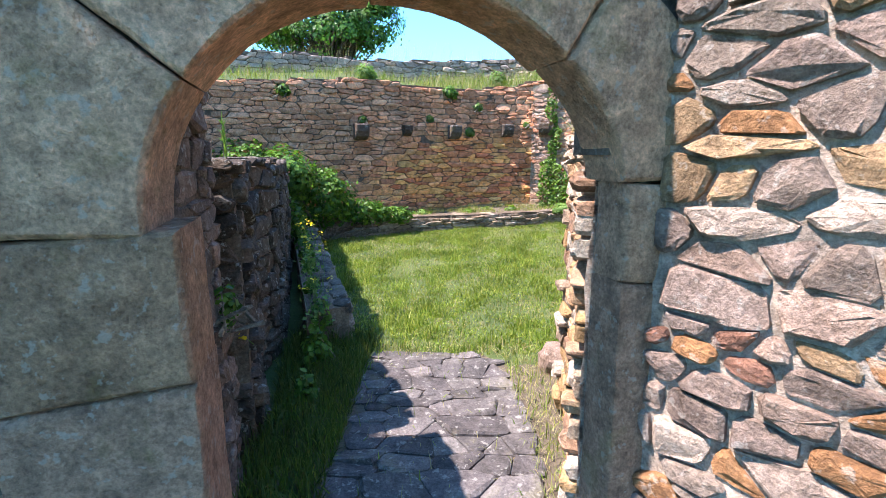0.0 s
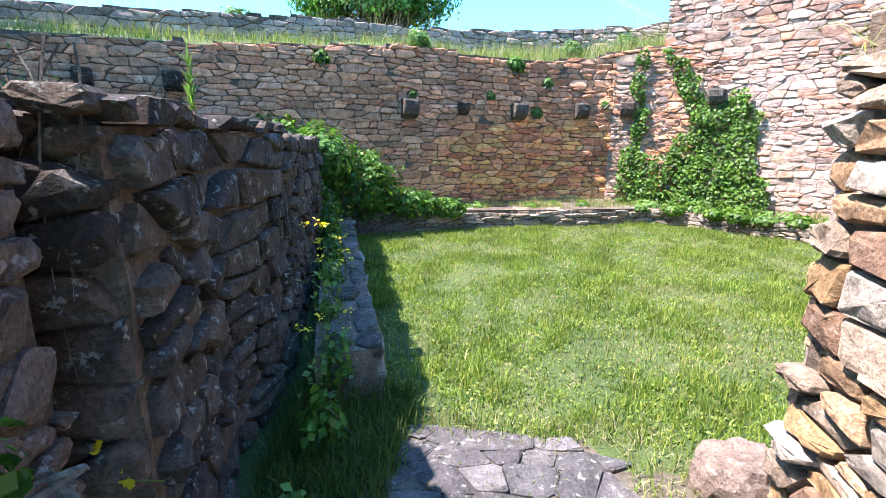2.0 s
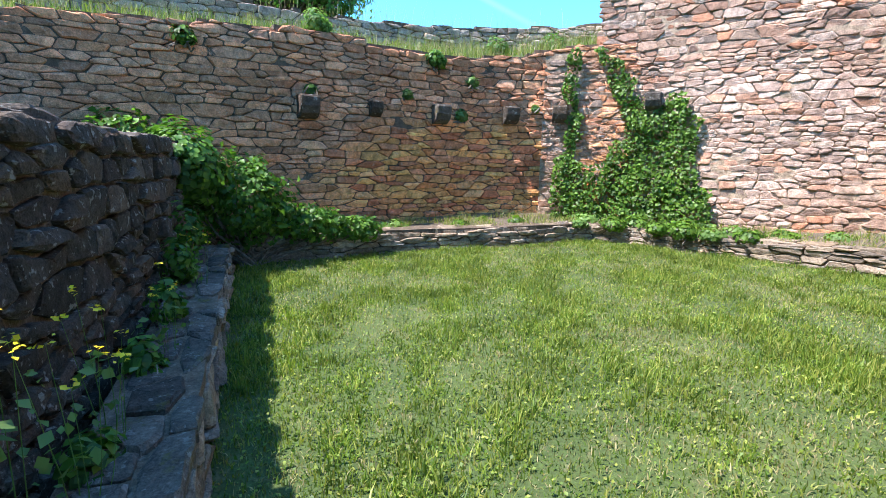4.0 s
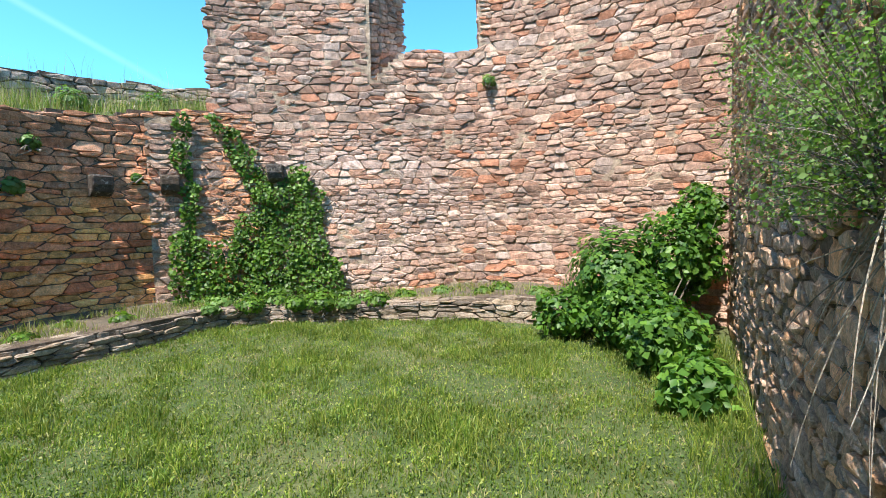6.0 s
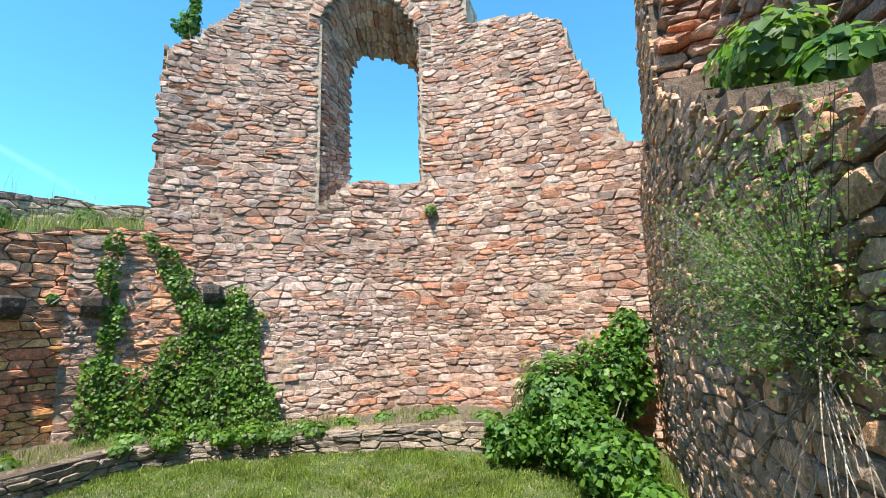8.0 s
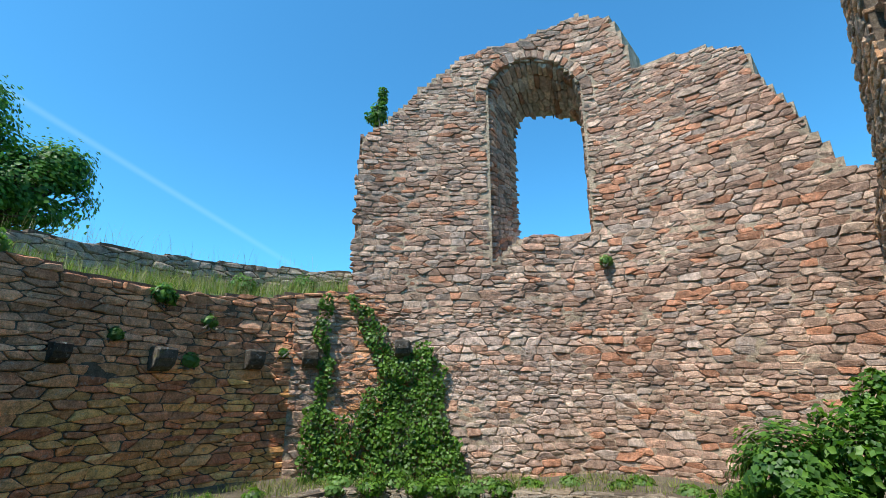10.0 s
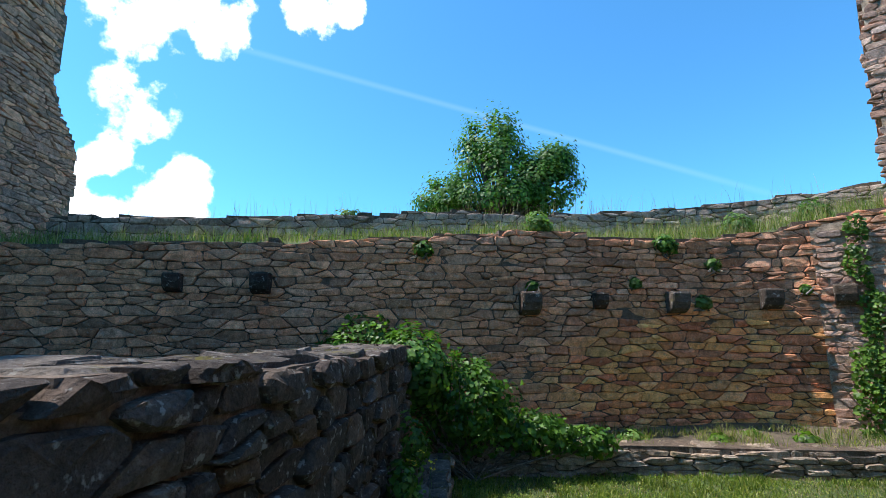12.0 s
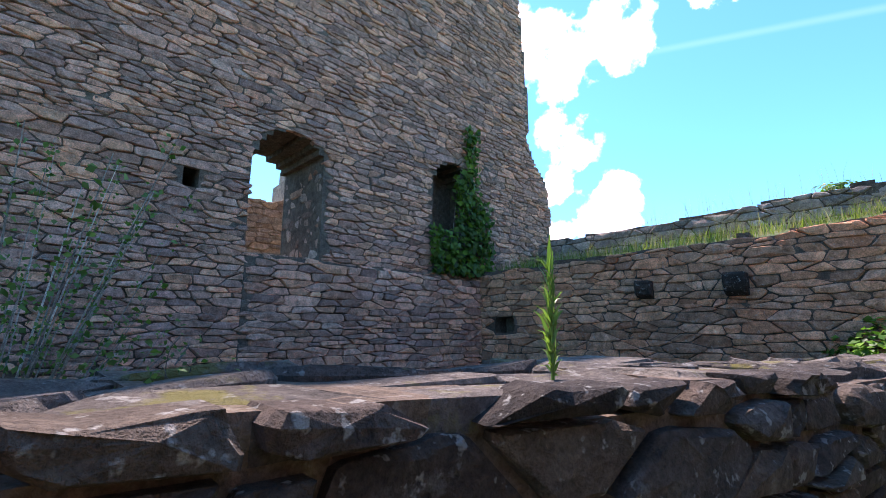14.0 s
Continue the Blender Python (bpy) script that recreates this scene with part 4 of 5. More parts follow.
def clump(name, lobes, count, size, mat, label, category, seed, stems=6, twig=M_TWIG, foot=None):
    """A bush: leaves round the surfaces of uneven lobes (centre, radii), on woody stems."""
    rng = np.random.default_rng(seed)
    pos, nrm = [], []
    weights = np.array([r[0] * r[1] + r[1] * r[2] + r[0] * r[2] for _, r in lobes])
    for (c, r), w in zip(lobes, weights / weights.sum()):
        m = int(count * w)
        d = rng.normal(0, 1, (m, 3))
        d /= np.linalg.norm(d, axis=1)[:, None]
        rad = 0.55 + 0.5 * rng.random(m) ** 0.6
        lump = np.array([0.82 + 0.38 * noise.noise((q[0] * 2.6 + c[0], q[1] * 2.6 + c[1], q[2] * 2.6 + seed)) for q in d])
        pos.append(np.array(c) + d * np.array(r) * (rad * lump)[:, None])
        nrm.append(d + np.array((0, 0, 0.5)))
    pos, nrm = np.concatenate(pos), np.concatenate(nrm)
    keep = pos[:, 2] > 0.02
    centre = np.mean([c for c, _ in lobes], axis=0)
    foot = foot or (centre[0], centre[1], lawn_z(centre[0], centre[1]))
    thing = tagged(new(name), label, category)
    leaves("foliage", pos[keep], nrm[keep], size, mat, thing, seed)
    rg = random.Random(seed)
    verts, faces = [], []
    for c, r in lobes:
        for _ in range(stems):
            e = [c[i] + rg.uniform(-0.7, 0.7) * r[i] for i in range(3)]
            m = [foot[i] * 0.5 + e[i] * 0.5 + rg.uniform(-0.1, 0.1) for i in range(3)]
            stem([(foot[0] + rg.uniform(-.12, .12), foot[1] + rg.uniform(-.12, .12), foot[2]), m, e], 0.012, verts, faces)
    tagged(mesh_object("woody_stem", verts, faces, twig, thing), "tangle of thin woody stems", kind="stuff")
    return thing


def build_lawn():
    rng = np.random.default_rng(5)
    n = 380000
    x, y = rng.uniform(-2.4, 6.2, n), rng.uniform(1.35, 7.7, n)
    edge = np.array([(-0.62, 1.45), (0.95, 1.45), (3.4, 1.72), (6.2, 2.75), (5.9, 3.2), (5.45, 4.2), (5.1, 5.0), (4.7, 5.55), (3.95, 6.5), (3.1, 7.2), (2.45, 7.58), (1.2, 7.15), (0, 6.93), (-1.4, 6.4), (-2.3, 6.1), (-2.2, 5.95), (-0.75, 1.72)])
    inside = np.zeros(n, bool)
    j = len(edge) - 1
    for i in range(len(edge)):
        (xi, yi), (xj, yj) = edge[i], edge[j]
        inside ^= ((yi > y) != (yj > y)) & (x < (xj - xi) * (y - yi) / (yj - yi + 1e-12) + xi)
        j = i
    x, y = x[inside], y[inside]
    tuft = np.array([noise.noise((a * 1.4, b * 1.4, 7.0)) + 0.7 * noise.noise((a * 5.0, b * 5.0, 2.0)) for a, b in zip(x, y)])
    z = np.array([lawn_z(a, b) for a, b in zip(x, y)]) - 0.01
    keep = rng.random(len(x)) < np.clip(0.85 + 0.8 * tuft, 0.45, 1)
    dry = (tuft < -0.15) & (rng.random(len(x)) < 0.55) | (rng.random(len(x)) < 0.07)
    pos = np.c_[x, y, z]
    m = keep & (rng.random(len(x)) < 0.12)
    clover = pos[m] + np.c_[np.zeros(m.sum()), np.zeros(m.sum()), 0.015 + 0.035 * rng.random(m.sum())]
    tagged(leaves("lawn_clover", clover, np.tile((0, 0, 1.0), (len(clover), 1)), (0.010, 0.024), M_GRASS, None, 8, 0.45), "small round clover leaves in the lawn", "grass", "", "stuff")
    tall = keep & ~dry & (tuft > 0.25) & (rng.random(len(x)) < 0.35)
    blades("tall_lawn_grass", pos[tall], (0.07, 0.14), 0.0036, M_GRASS, "longer uneven tufts in the lawn", "grass", 14, 0.7)
    blades("lawn_grass", pos[keep & ~dry], (0.02, 0.07), 0.0040, M_GRASS, "short uneven green lawn grass", "grass", 6, 0.6)
    blades("dry_grass", pos[keep & dry], (0.02, 0.06), 0.0032, M_DRY, "dry straw-coloured blades among the lawn", "grass", 7, 0.9)


build_lawn()


def ivy_mass(u, z):
    mass = [(.15, .35), (2.75, .35), (2.55, .75), (2.3, 1.2), (2.25, 1.95), (1.95, 2.3), (1.65, 1.95), (1.3, 1.85), (1.1, 1.35), (.75, 1.2), (.25, 1.4)]
    inside, j = False, len(mass) - 1
    for i in range(len(mass)):
        (ui, zi), (uj, zj) = mass[i], mass[j]
        if (zi > z) != (zj > z) and u < (uj - ui) * (z - zi) / (zj - zi) + ui:
            inside = not inside
        j = i
    if inside:
        return True
    if abs(u - 0.45 - 0.05 * math.sin(z * 4)) < 0.11 and 0.5 < z < 2.95:
        return True
    k = (2.98 - z) / 1.2
    return 0 < k < 1 and abs(u - 0.85 - 0.7 * k) < 0.12 + 0.08 * k


def build_ivy():
    rng = np.random.default_rng(9)
    pos, nrm = [], []
    while len(pos) < 6200:
        u, z = rng.uniform(0.1, 2.9), rng.uniform(0.35, 3.0)
        if not ivy_mass(u + 0.12 * noise.noise((u * 5, z * 5, 1)), z + 0.12 * noise.noise((u * 5, z * 5, 8))) or rng.random() < 0.34 + 0.8 * noise.noise((u * 5, z * 5, 3)):
            continue
        bulge = 0.10 + 0.16 * max(0, 1.6 - z) + 0.10 * noise.noise((u * 3, z * 3, 5))
        p, n = EAST.at(u)
        d = max(0.03, bulge * rng.random() ** 0.5 + 0.03)
        pos.append((p[0] + n[0] * d, p[1] + n[1] * d, z))
        nrm.append((n[0], n[1], 0.5))
    thing = tagged(new("ivy"), "bright green ivy climbing the corner of the rubble walls", "climbing plant")
    leaves("foliage", np.array(pos), np.array(nrm), (0.035, 0.075), M_IVY, thing, 9, 0.5)
    rg = random.Random(9)
    verts, faces = [], []
    for k in range(14):
        u = 0.3 + 0.15 * k
        line = [EAST.point(u + rg.uniform(-.15, .15) * i, 0.35 + (1.5 + (k % 3) * 0.25) * i / 5, 0.04) for i in range(6)]
        stem(line, 0.010, verts, faces)
    mesh_object("woody_stem", verts, faces, M_TWIG, thing)


build_ivy()
clump("bramble_bush", [((-2.55, 5.75, 1.15), (0.55, 0.45, 0.55)), ((-2.1, 6.15, 0.8), (0.65, 0.4, 0.6)), ((-1.5, 6.45, 0.5), (0.6, 0.3, 0.28)), ((-3.3, 6.0, 1.3), (0.8, 0.45, 0.45)), ((-0.9, 6.6, 0.42), (0.4, 0.22, 0.18))],
      9000, (0.04, 0.09), M_BUSH, "dense dark green bramble bush spilling over the wall corner", "bush", 21)
clump("elder_bush", [((5.55, 3.65, 0.75), (0.65, 0.6, 0.62)), ((5.95, 3.1, 1.0), (0.55, 0.5, 0.6)), ((5.15, 3.25, 0.45), (0.6, 0.55, 0.42)), ((5.0, 4.0, 0.38), (0.35, 0.4, 0.3)), ((4.75, 2.75, 0.35), (0.55, 0.4, 0.35)), ((4.1, 2.3, 0.2), (0.5, 0.28, 0.25)), ((6.2, 2.95, 1.5), (0.3, 0.3, 0.35))],
      11000, (0.045, 0.10), M_BUSH, "lush green bush in the corner between the walls", "bush", 22)


def build_tree():
    lobes = [((-3.7, 13.8, 6.0), (1.5, 1.4, 1.1)), ((-3.75, 13.8, 7.1), (0.95, 0.9, 0.75)), ((-5.2, 13.7, 5.5), (1.1, 1.0, 0.7)), ((-2.4, 13.8, 5.5), (0.9, 1.0, 0.8)), ((-3.7, 13.4, 5.0), (2.1, 1.4, 0.7)), ((-2.0, 13.8, 6.2), (0.4, 0.4, 0.3))]
    rng = np.random.default_rng(31)
    pos, nrm = [], []
    rg = random.Random(31)
    verts, faces = [], []
    foot = Vector((-3.7, 13.9, -0.2))
    tverts, tfaces = [], []
    stem([foot, foot + Vector((0.05, 0, 1.6)), foot + Vector((0.1, -.05, 3.2)), foot + Vector((0.0, 0, 4.6)), foot + Vector((0.1, 0, 6.6))], 0.22, tverts, tfaces, 9)
    for c, r in lobes:
        for _ in range(34):
            d = Vector((rg.gauss(0, 1), rg.gauss(0, 1), rg.gauss(0, 1))).normalized()
            e = Vector([c[i] + d[i] * r[i] * rg.uniform(0.55, 1.08) for i in range(3)])
            s = foot + Vector((0, 0, rg.uniform(3.0, 5.4)))
            stem([s, s.lerp(e, 0.5) + Vector((0, 0, 0.15)), e], 0.045, verts, faces, 4)
            m = 105
            q = rng.normal(0, 0.17, (m, 3)) + np.array(e)
            pos.append(q)
            nrm.append(np.tile(np.array(d) + np.array((0, 0, 0.7)), (m, 1)))
    thing = tagged(new("tree"), "broad green leafy tree rising behind the curtain wall", "tree")
    mesh_object("trunk", tverts, tfaces, M_BARK, thing)
    mesh_object("limb", verts, faces, M_BARK, thing)
    leaves("crown", np.concatenate(pos), np.concatenate(nrm), (0.06, 0.13), M_TREE, thing, 31, 0.6)


build_tree()


# ---- paved passage ----
def build_path():
    verts, faces = [], []
    xs, ys = np.linspace(-1.0, 1.0, 15), np.linspace(-2.6, 1.5, 28)
    verts = [(x, y, 0.012 + 0.008 * noise.noise((x * 3, y * 3, 5))) for x in xs for y in ys]
    faces = [(i * 28 + j, (i + 1) * 28 + j, (i + 1) * 28 + j + 1, i * 28 + j + 1) for i in range(14) for j in range(27)]
    path = tagged(mesh_object("path", verts, faces, M_SOIL, smooth=True), "trodden dry earth path with worn grey paving stones", "path", "", "structure")
    flat = lambda u, v, d: np.array((u, v, 0.018 + d))
    edge = lambda x, y: -0.62 + 0.05 * noise.noise((y * 3, 1, 1)) < x < 0.50 + 0.08 * noise.noise((y * 4, 2, 2))
    courses(flat, -0.66, 0.6, -0.12, 1.5, lambda x, y: edge(x, y) and -0.1 < y < 1.5, lambda u, v: True, path, M_FLAG, 107, (0.10, 0.22), (0.12, 0.32), gap=0.003, proud=(0.006, 0.014), wobble=0.06)
    flat2 = lambda u, v, d: np.array((u, v, 0.02 + d))
    courses(flat2, -0.5, 0.45, -0.75, -0.12, lambda x, y: -0.52 < x < 0.48 and -0.78 < y < -0.1, lambda u, v: True, path, M_FLAG, 109, (0.28, 0.34), (0.4, 0.6), gap=0.01, proud=(0.02, 0.04), wobble=0.04)
    rng = np.random.default_rng(11)
    n = 9000
    x, y = rng.uniform(-1.0, 0.75, n), rng.uniform(-0.6, 1.62, n)
    side = (x > 0.44) | (x < -0.58) | (y > 1.42) | (rng.random(n) < 0.03)
    pos = np.c_[x, y, np.full(n, 0.02)][side]
    green = (pos[:, 0] < -0.5) | (rng.random(len(pos)) < 0.3)
    blades("path_edge_grass", pos[green], (0.04, 0.13), 0.003, M_GRASS, "grass along the edges of the paved passage", "grass", 12, 0.7)
    blades("trodden_straw", pos[~green], (0.04, 0.12), 0.0022, M_DRY, "dry trodden straw beside the paving", "grass", 13, 1.3)
    # strip at the partition's foot, its shade painted by darker blades
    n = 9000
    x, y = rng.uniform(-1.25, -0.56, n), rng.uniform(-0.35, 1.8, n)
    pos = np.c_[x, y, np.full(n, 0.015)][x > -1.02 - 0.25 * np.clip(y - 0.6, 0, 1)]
    blades("shade_grass", pos, (0.05, 0.2), 0.0035, M_SHADE, "rank grass along the foot of the partition wall, darkened for its shade", "grass", 15, 0.7)
    for k, (p, r) in enumerate((((0.84, 1.18, 0.09), (0.16, 0.15, 0.14)), ((0.98, 1.36, 0.05), (0.12, 0.10, 0.09)))):
        bm = bmesh.new()
        bmesh.ops.create_icosphere(bm, subdivisions=3, radius=1.0)
        for v in bm.verts:
            w = 1 + 0.28 * noise.noise(v.co * 1.6 + Vector((k * 5, 0, 0))) + 0.1 * noise.noise(v.co * 4.5)
            v.co = Vector((p[0] + v.co.x * r[0] * w, p[1] + v.co.y * r[1] * w, p[2] + max(-1, min(0.8, v.co.z * 1.2)) * r[2] * w))
        me = bpy.data.meshes.new("boulder")
        bm.to_mesh(me)
        bm.free()
        me.materials.append(M_FRONT)
        tagged(new("boulder", me), "pale rough stone lying at the foot of the passage wall", "stone", "loose stones")


build_path()


# ---- corbels ----
def corbel_mesh():
    me = bpy.data.meshes.new("corbel")
    bm = bmesh.new()
    profile = [(-0.06, 0.13), (0.20, 0.125), (0.215, 0.10), (0.21, 0.0), (0.17, -0.08), (0.09, -0.13), (-0.06, -0.15)]
    ends = []
    for k, x in enumerate((-0.115, -0.10, 0.0, 0.10, 0.115)):
        s = 0.93 if k in (0, 4) else 1.0
        ends.append([bm.verts.new((x, -d * s, z * s + 0.008 * noise.noise((x * 20, d * 20, z * 20)))) for d, z in profile])
    for a, b in zip(ends, ends[1:]):
        for i in range(len(profile)):
            j = (i + 1) % len(profile)
            bm.faces.new((a[i], a[j], b[j], b[i]))
    bm.faces.new(list(reversed(ends[0])))
    bm.faces.new(ends[-1])
    bmesh.ops.recalc_face_normals(bm, faces=bm.faces)
    bm.to_mesh(me)
    bm.free()
    return me


def build_corbels():
    light, dark = corbel_mesh(), corbel_mesh()
    light.materials.append(M_CAP)
    dark.materials.append(M_STUMP)
    for wall, u, z, me, size in ((NORTH, 3.3, 2.15, dark, 0.8), (NORTH, 4.28, 2.15, dark, 0.95), (NORTH, 7.55, 1.93, dark, 1.1), (NORTH, 8.5, 1.97, dark, 0.75),
                                 (NORTH, 9.54, 1.95, light, 1.05), (NORTH, 10.78, 1.99, dark, 1.0), (NORTH, 11.6, 2.02, dark, 1.0), (EAST, 1.65, 2.19, light, 0.95)):
        p, n = wall.at(u)
        ob = new("corbel", me)
        ob.matrix_basis = Matrix.Translation((p[0], p[1], z)) @ Matrix.Rotation(math.atan2(n[0], -n[1]), 4, "Z") @ Matrix.Diagonal((size, size, size, 1))
        tagged(ob, "pale square stone corbel jutting from the rubble wall" if me is light else "dark weathered stone corbel jutting from the rubble wall", "corbel", "corbels along the curtain wall")


build_corbels()


# ---- plants on the walls ----
def build_wall_grass():
    rng = np.random.default_rng(15)
    n = 15000
    u, d = rng.uniform(0.3, 13.2, n), rng.uniform(0.05, 1.7, n)
    dens = np.array([0.45 + 0.5 * noise.noise((a * 1.1, b * 1.5, 4)) + 0.35 * (9.6 < a) for a, b in zip(u, d)])
    keep = rng.random(n) < dens
    u, d = u[keep], d[keep]
    pos = np.array([NORTH.point(a, north_top(a) - 0.03 + 0.228 * b, -b) for a, b in zip(u, d)])
    dry = rng.random(len(u)) < 0.45
    blades("wall_top_grass", pos[~dry], (0.06, 0.24), 0.004, M_GRASS, "tufts of grass growing along the wall top", "grass", 16, 0.5)
    blades("wall_top_straw", pos[dry], (0.08, 0.34), 0.003, M_DRY, "dry grass stalks along the wall top", "grass", 17, 0.55)
    n = 500
    u = rng.uniform(0.3, 13.0, n)
    pos = np.array([NORTH_BACK.point(min(a, NORTH_BACK.length - 0.1), 3.27 + 0.040 * a, -0.2) for a in u])
    blades("parapet_stalks", pos, (0.15, 0.5), 0.002, M_DRY, "thin grass stalks along the parapet", "grass", 18, 0.3)
    n = 2600
    u, d = rng.uniform(9.3, 13.1, n), rng.uniform(0.05, 1.6, n)
    keep = np.array([noise.noise((a * 1.7, b * 1.3, 6)) > -0.15 for a, b in zip(u, d)])
    pos = np.array([NORTH.point(a, north_top(a) - 0.03 + 0.228 * b, -b) for a, b in zip(u[keep], d[keep])])
    half = len(pos) // 2
    blades("tall_wall_grass", pos[:half], (0.15, 0.42), 0.0035, M_GRASS, "tall grass at the corner of the wall top", "grass", 27, 0.45)
    blades("tall_wall_straw", pos[half:], (0.2, 0.5), 0.0025, M_DRY, "tall dry stalks at the corner of the wall top", "grass", 28, 0.4)
    n = 3500
    u, d = rng.uniform(0.6, 5.4, n), rng.uniform(0.0, 0.45, n) ** 1.0
    pos = np.array([(*SOUTH.point(a, 0, b)[:2], 0.0) for a, b in zip(u, d)])
    pos[:, 2] = [lawn_z(a, b) for a, b, _ in pos]
    blades("wall_foot_grass", pos, (0.05, 0.2), 0.003, M_GRASS, "tall grass along the foot of the wall", "grass", 19, 0.6)
    n = 13000
    u, d = rng.uniform(0.2, BENCH.length - 0.1, n), rng.uniform(0.12, 0.9, n)
    keep = np.array([noise.noise((a * 1.6, b * 3, 9)) > -0.12 for a, b in zip(u, d)])
    u, d = u[keep], d[keep]
    pos = np.array([BENCH.point(a, bench_top(a) - 0.03 + 0.11 * b, -b) for a, b in zip(u, d)])
    dry = rng.random(len(u)) < 0.6
    blades("bed_grass", pos[~dry], (0.05, 0.18), 0.0035, M_GRASS, "grass on the strip behind the low wall", "grass", 25, 0.7)
    blades("bed_straw", pos[dry], (0.05, 0.16), 0.0028, M_DRY, "dry grass on the strip behind the low wall", "grass", 26, 1.0)


build_wall_grass()


def tuft(name, p, r, count, size, mat, label, seed, category="plant", foot=None):
    return clump(name, [(p, r), ((p[0] + r[0] * 0.5, p[1], p[2] - r[2] * 0.2), (r[0] * 0.6, r[1] * 0.7, r[2] * 0.6))], count, size, mat, label, category, seed, 4, foot=foot or (p[0], p[1], p[2] - r[2]))


def build_small_plants():
    P = NORTH.point
    for k, (u, z, d, r) in enumerate(((7.75, 3.0, -0.1, 0.2), (9.45, 2.72, 0.05, 0.17), (9.9, 1.95, 0.06, 0.11), (7.6, 2.14, 0.06, 0.09), (10.1, 2.45, 0.04, 0.1), (6.2, 2.6, 0.04, 0.13), (9.0, 2.2, 0.04, 0.08), (11.2, 2.1, 0.04, 0.07), (10.7, 3.1, -0.5, 0.22), (11.5, 3.3, -1.0, 0.25), (12.3, 3.25, -0.6, 0.2))):
        tuft("wall_plant", tuple(P(u, z, d)), (r, r, r), int(200 + 1500 * r), (0.03, 0.075), M_BUSH if k % 2 else M_WEED, "small green plant rooted in the rubble wall", 60 + k)
    tuft("wall_plant", tuple(EAST.point(4.83, 3.5, 0.06)), (0.13, 0.12, 0.10), 320, (0.03, 0.06), M_WEED, "small pale plant on the ledge under the window", 80)
    p = EAST.point(1.12, 6.25, -0.15)
    clump("wall_shrub", [((p[0], p[1], 6.35), (0.18, 0.18, 0.32)), ((p[0] + 0.05, p[1], 6.72), (0.10, 0.10, 0.28)), ((p[0] - 0.15, p[1], 6.25), (0.12, 0.12, 0.15))], 700, (0.04, 0.09), M_BUSH, "dark green shrub on top of the broken wall", "shrub", 81, 4, foot=(p[0], p[1], 6.02))
    q = NORTH_BACK.point(5.1, 3.5, -0.6)
    clump("parapet_shrub", [(tuple(q), (0.32, 0.3, 0.26)), ((q[0] + 0.3, q[1], q[2] - 0.05), (0.2, 0.2, 0.18))], 500, (0.05, 0.1), M_TREE, "small leafy shrub behind the parapet", "shrub", 82, 4, foot=(q[0], q[1], q[2] - 0.4))
    # creeping green at the foot of the ivy and along the bed
    for k, (u, d, r) in enumerate(((5.3, -0.35, 0.25), (5.9, -0.2, 0.28), (6.5, -0.15, 0.3), (7.1, -0.3, 0.25), (7.6, -0.4, 0.2), (8.7, -0.45, 0.18), (9.4, -0.4, 0.22), (4.3, -0.45, 0.16), (3.3, -0.4, 0.16), (2.4, -0.4, 0.2), (9.9, -0.5, 0.2), (6.2, 0.0, 0.2), (6.9, 0.0, 0.2), (5.6, 0.02, 0.22), (6.55, 0.04, 0.22), (5.1, 0.0, 0.14), (7.3, -0.1, 0.22), (5.5, -0.6, 0.24), (8.1, -0.6, 0.2), (8.9, -0.75, 0.22), (3.8, -0.7, 0.14), (1.6, -0.6, 0.2))):
        p = BENCH.point(u, bench_top(u) + 0.02, d)
        tuft("ground_ivy", tuple(p), (r, r, r * 0.55), int(1800 * r), (0.03, 0.075), M_IVY if k % 3 else M_WEED, "low creeping green plant on the strip at the wall foot", 90 + k)
    # weeds between plinth and partition
    for k, (x, y, z, r) in enumerate(((-0.92, 1.25, 0.15, 0.2), (-1.0, 1.7, 0.3, 0.2), (-1.18, 2.1, 0.38, 0.18), (-1.4, 2.8, 0.42, 0.17), (-1.65, 3.5, 0.5, 0.2), (-1.95, 4.3, 0.6, 0.24), (-2.2, 5.0, 0.75, 0.3), (-0.85, 0.75, 0.12, 0.14))):
        tuft("nettle_clump", (x, y, z * 0.85), (r * 0.5, r * 0.75, r * 1.0), int(1500 * r), (0.025, 0.065), M_BUSH, "green leafy weeds growing against the partition wall", 110 + k, foot=(x, y, 0.0))
    tuft("wall_plant", (-0.88, -0.1, 0.95), (0.04, 0.08, 0.11), 110, (0.018, 0.04), M_BUSH, "small dark plant on the passage wall", 131)
    # bright shrub on the ledge of the south wall, green along its top
    for k, (u, z, d, r) in enumerate(((2.3, 3.0, -0.35, 0.33), (2.8, 3.2, -0.4, 0.3), (1.6, 2.55, -0.3, 0.2), (0.55, 1.95, -0.3, 0.16))):
        tuft("ledge_shrub", tuple(SOUTH.point(u, z, d)), (r, r, r * 0.8), int(2200 * r), (0.05, 0.1), M_WEED if k < 2 else M_BUSH, "bright green shrub on the ledge of the south wall", 140 + k, "shrub")


build_small_plants()


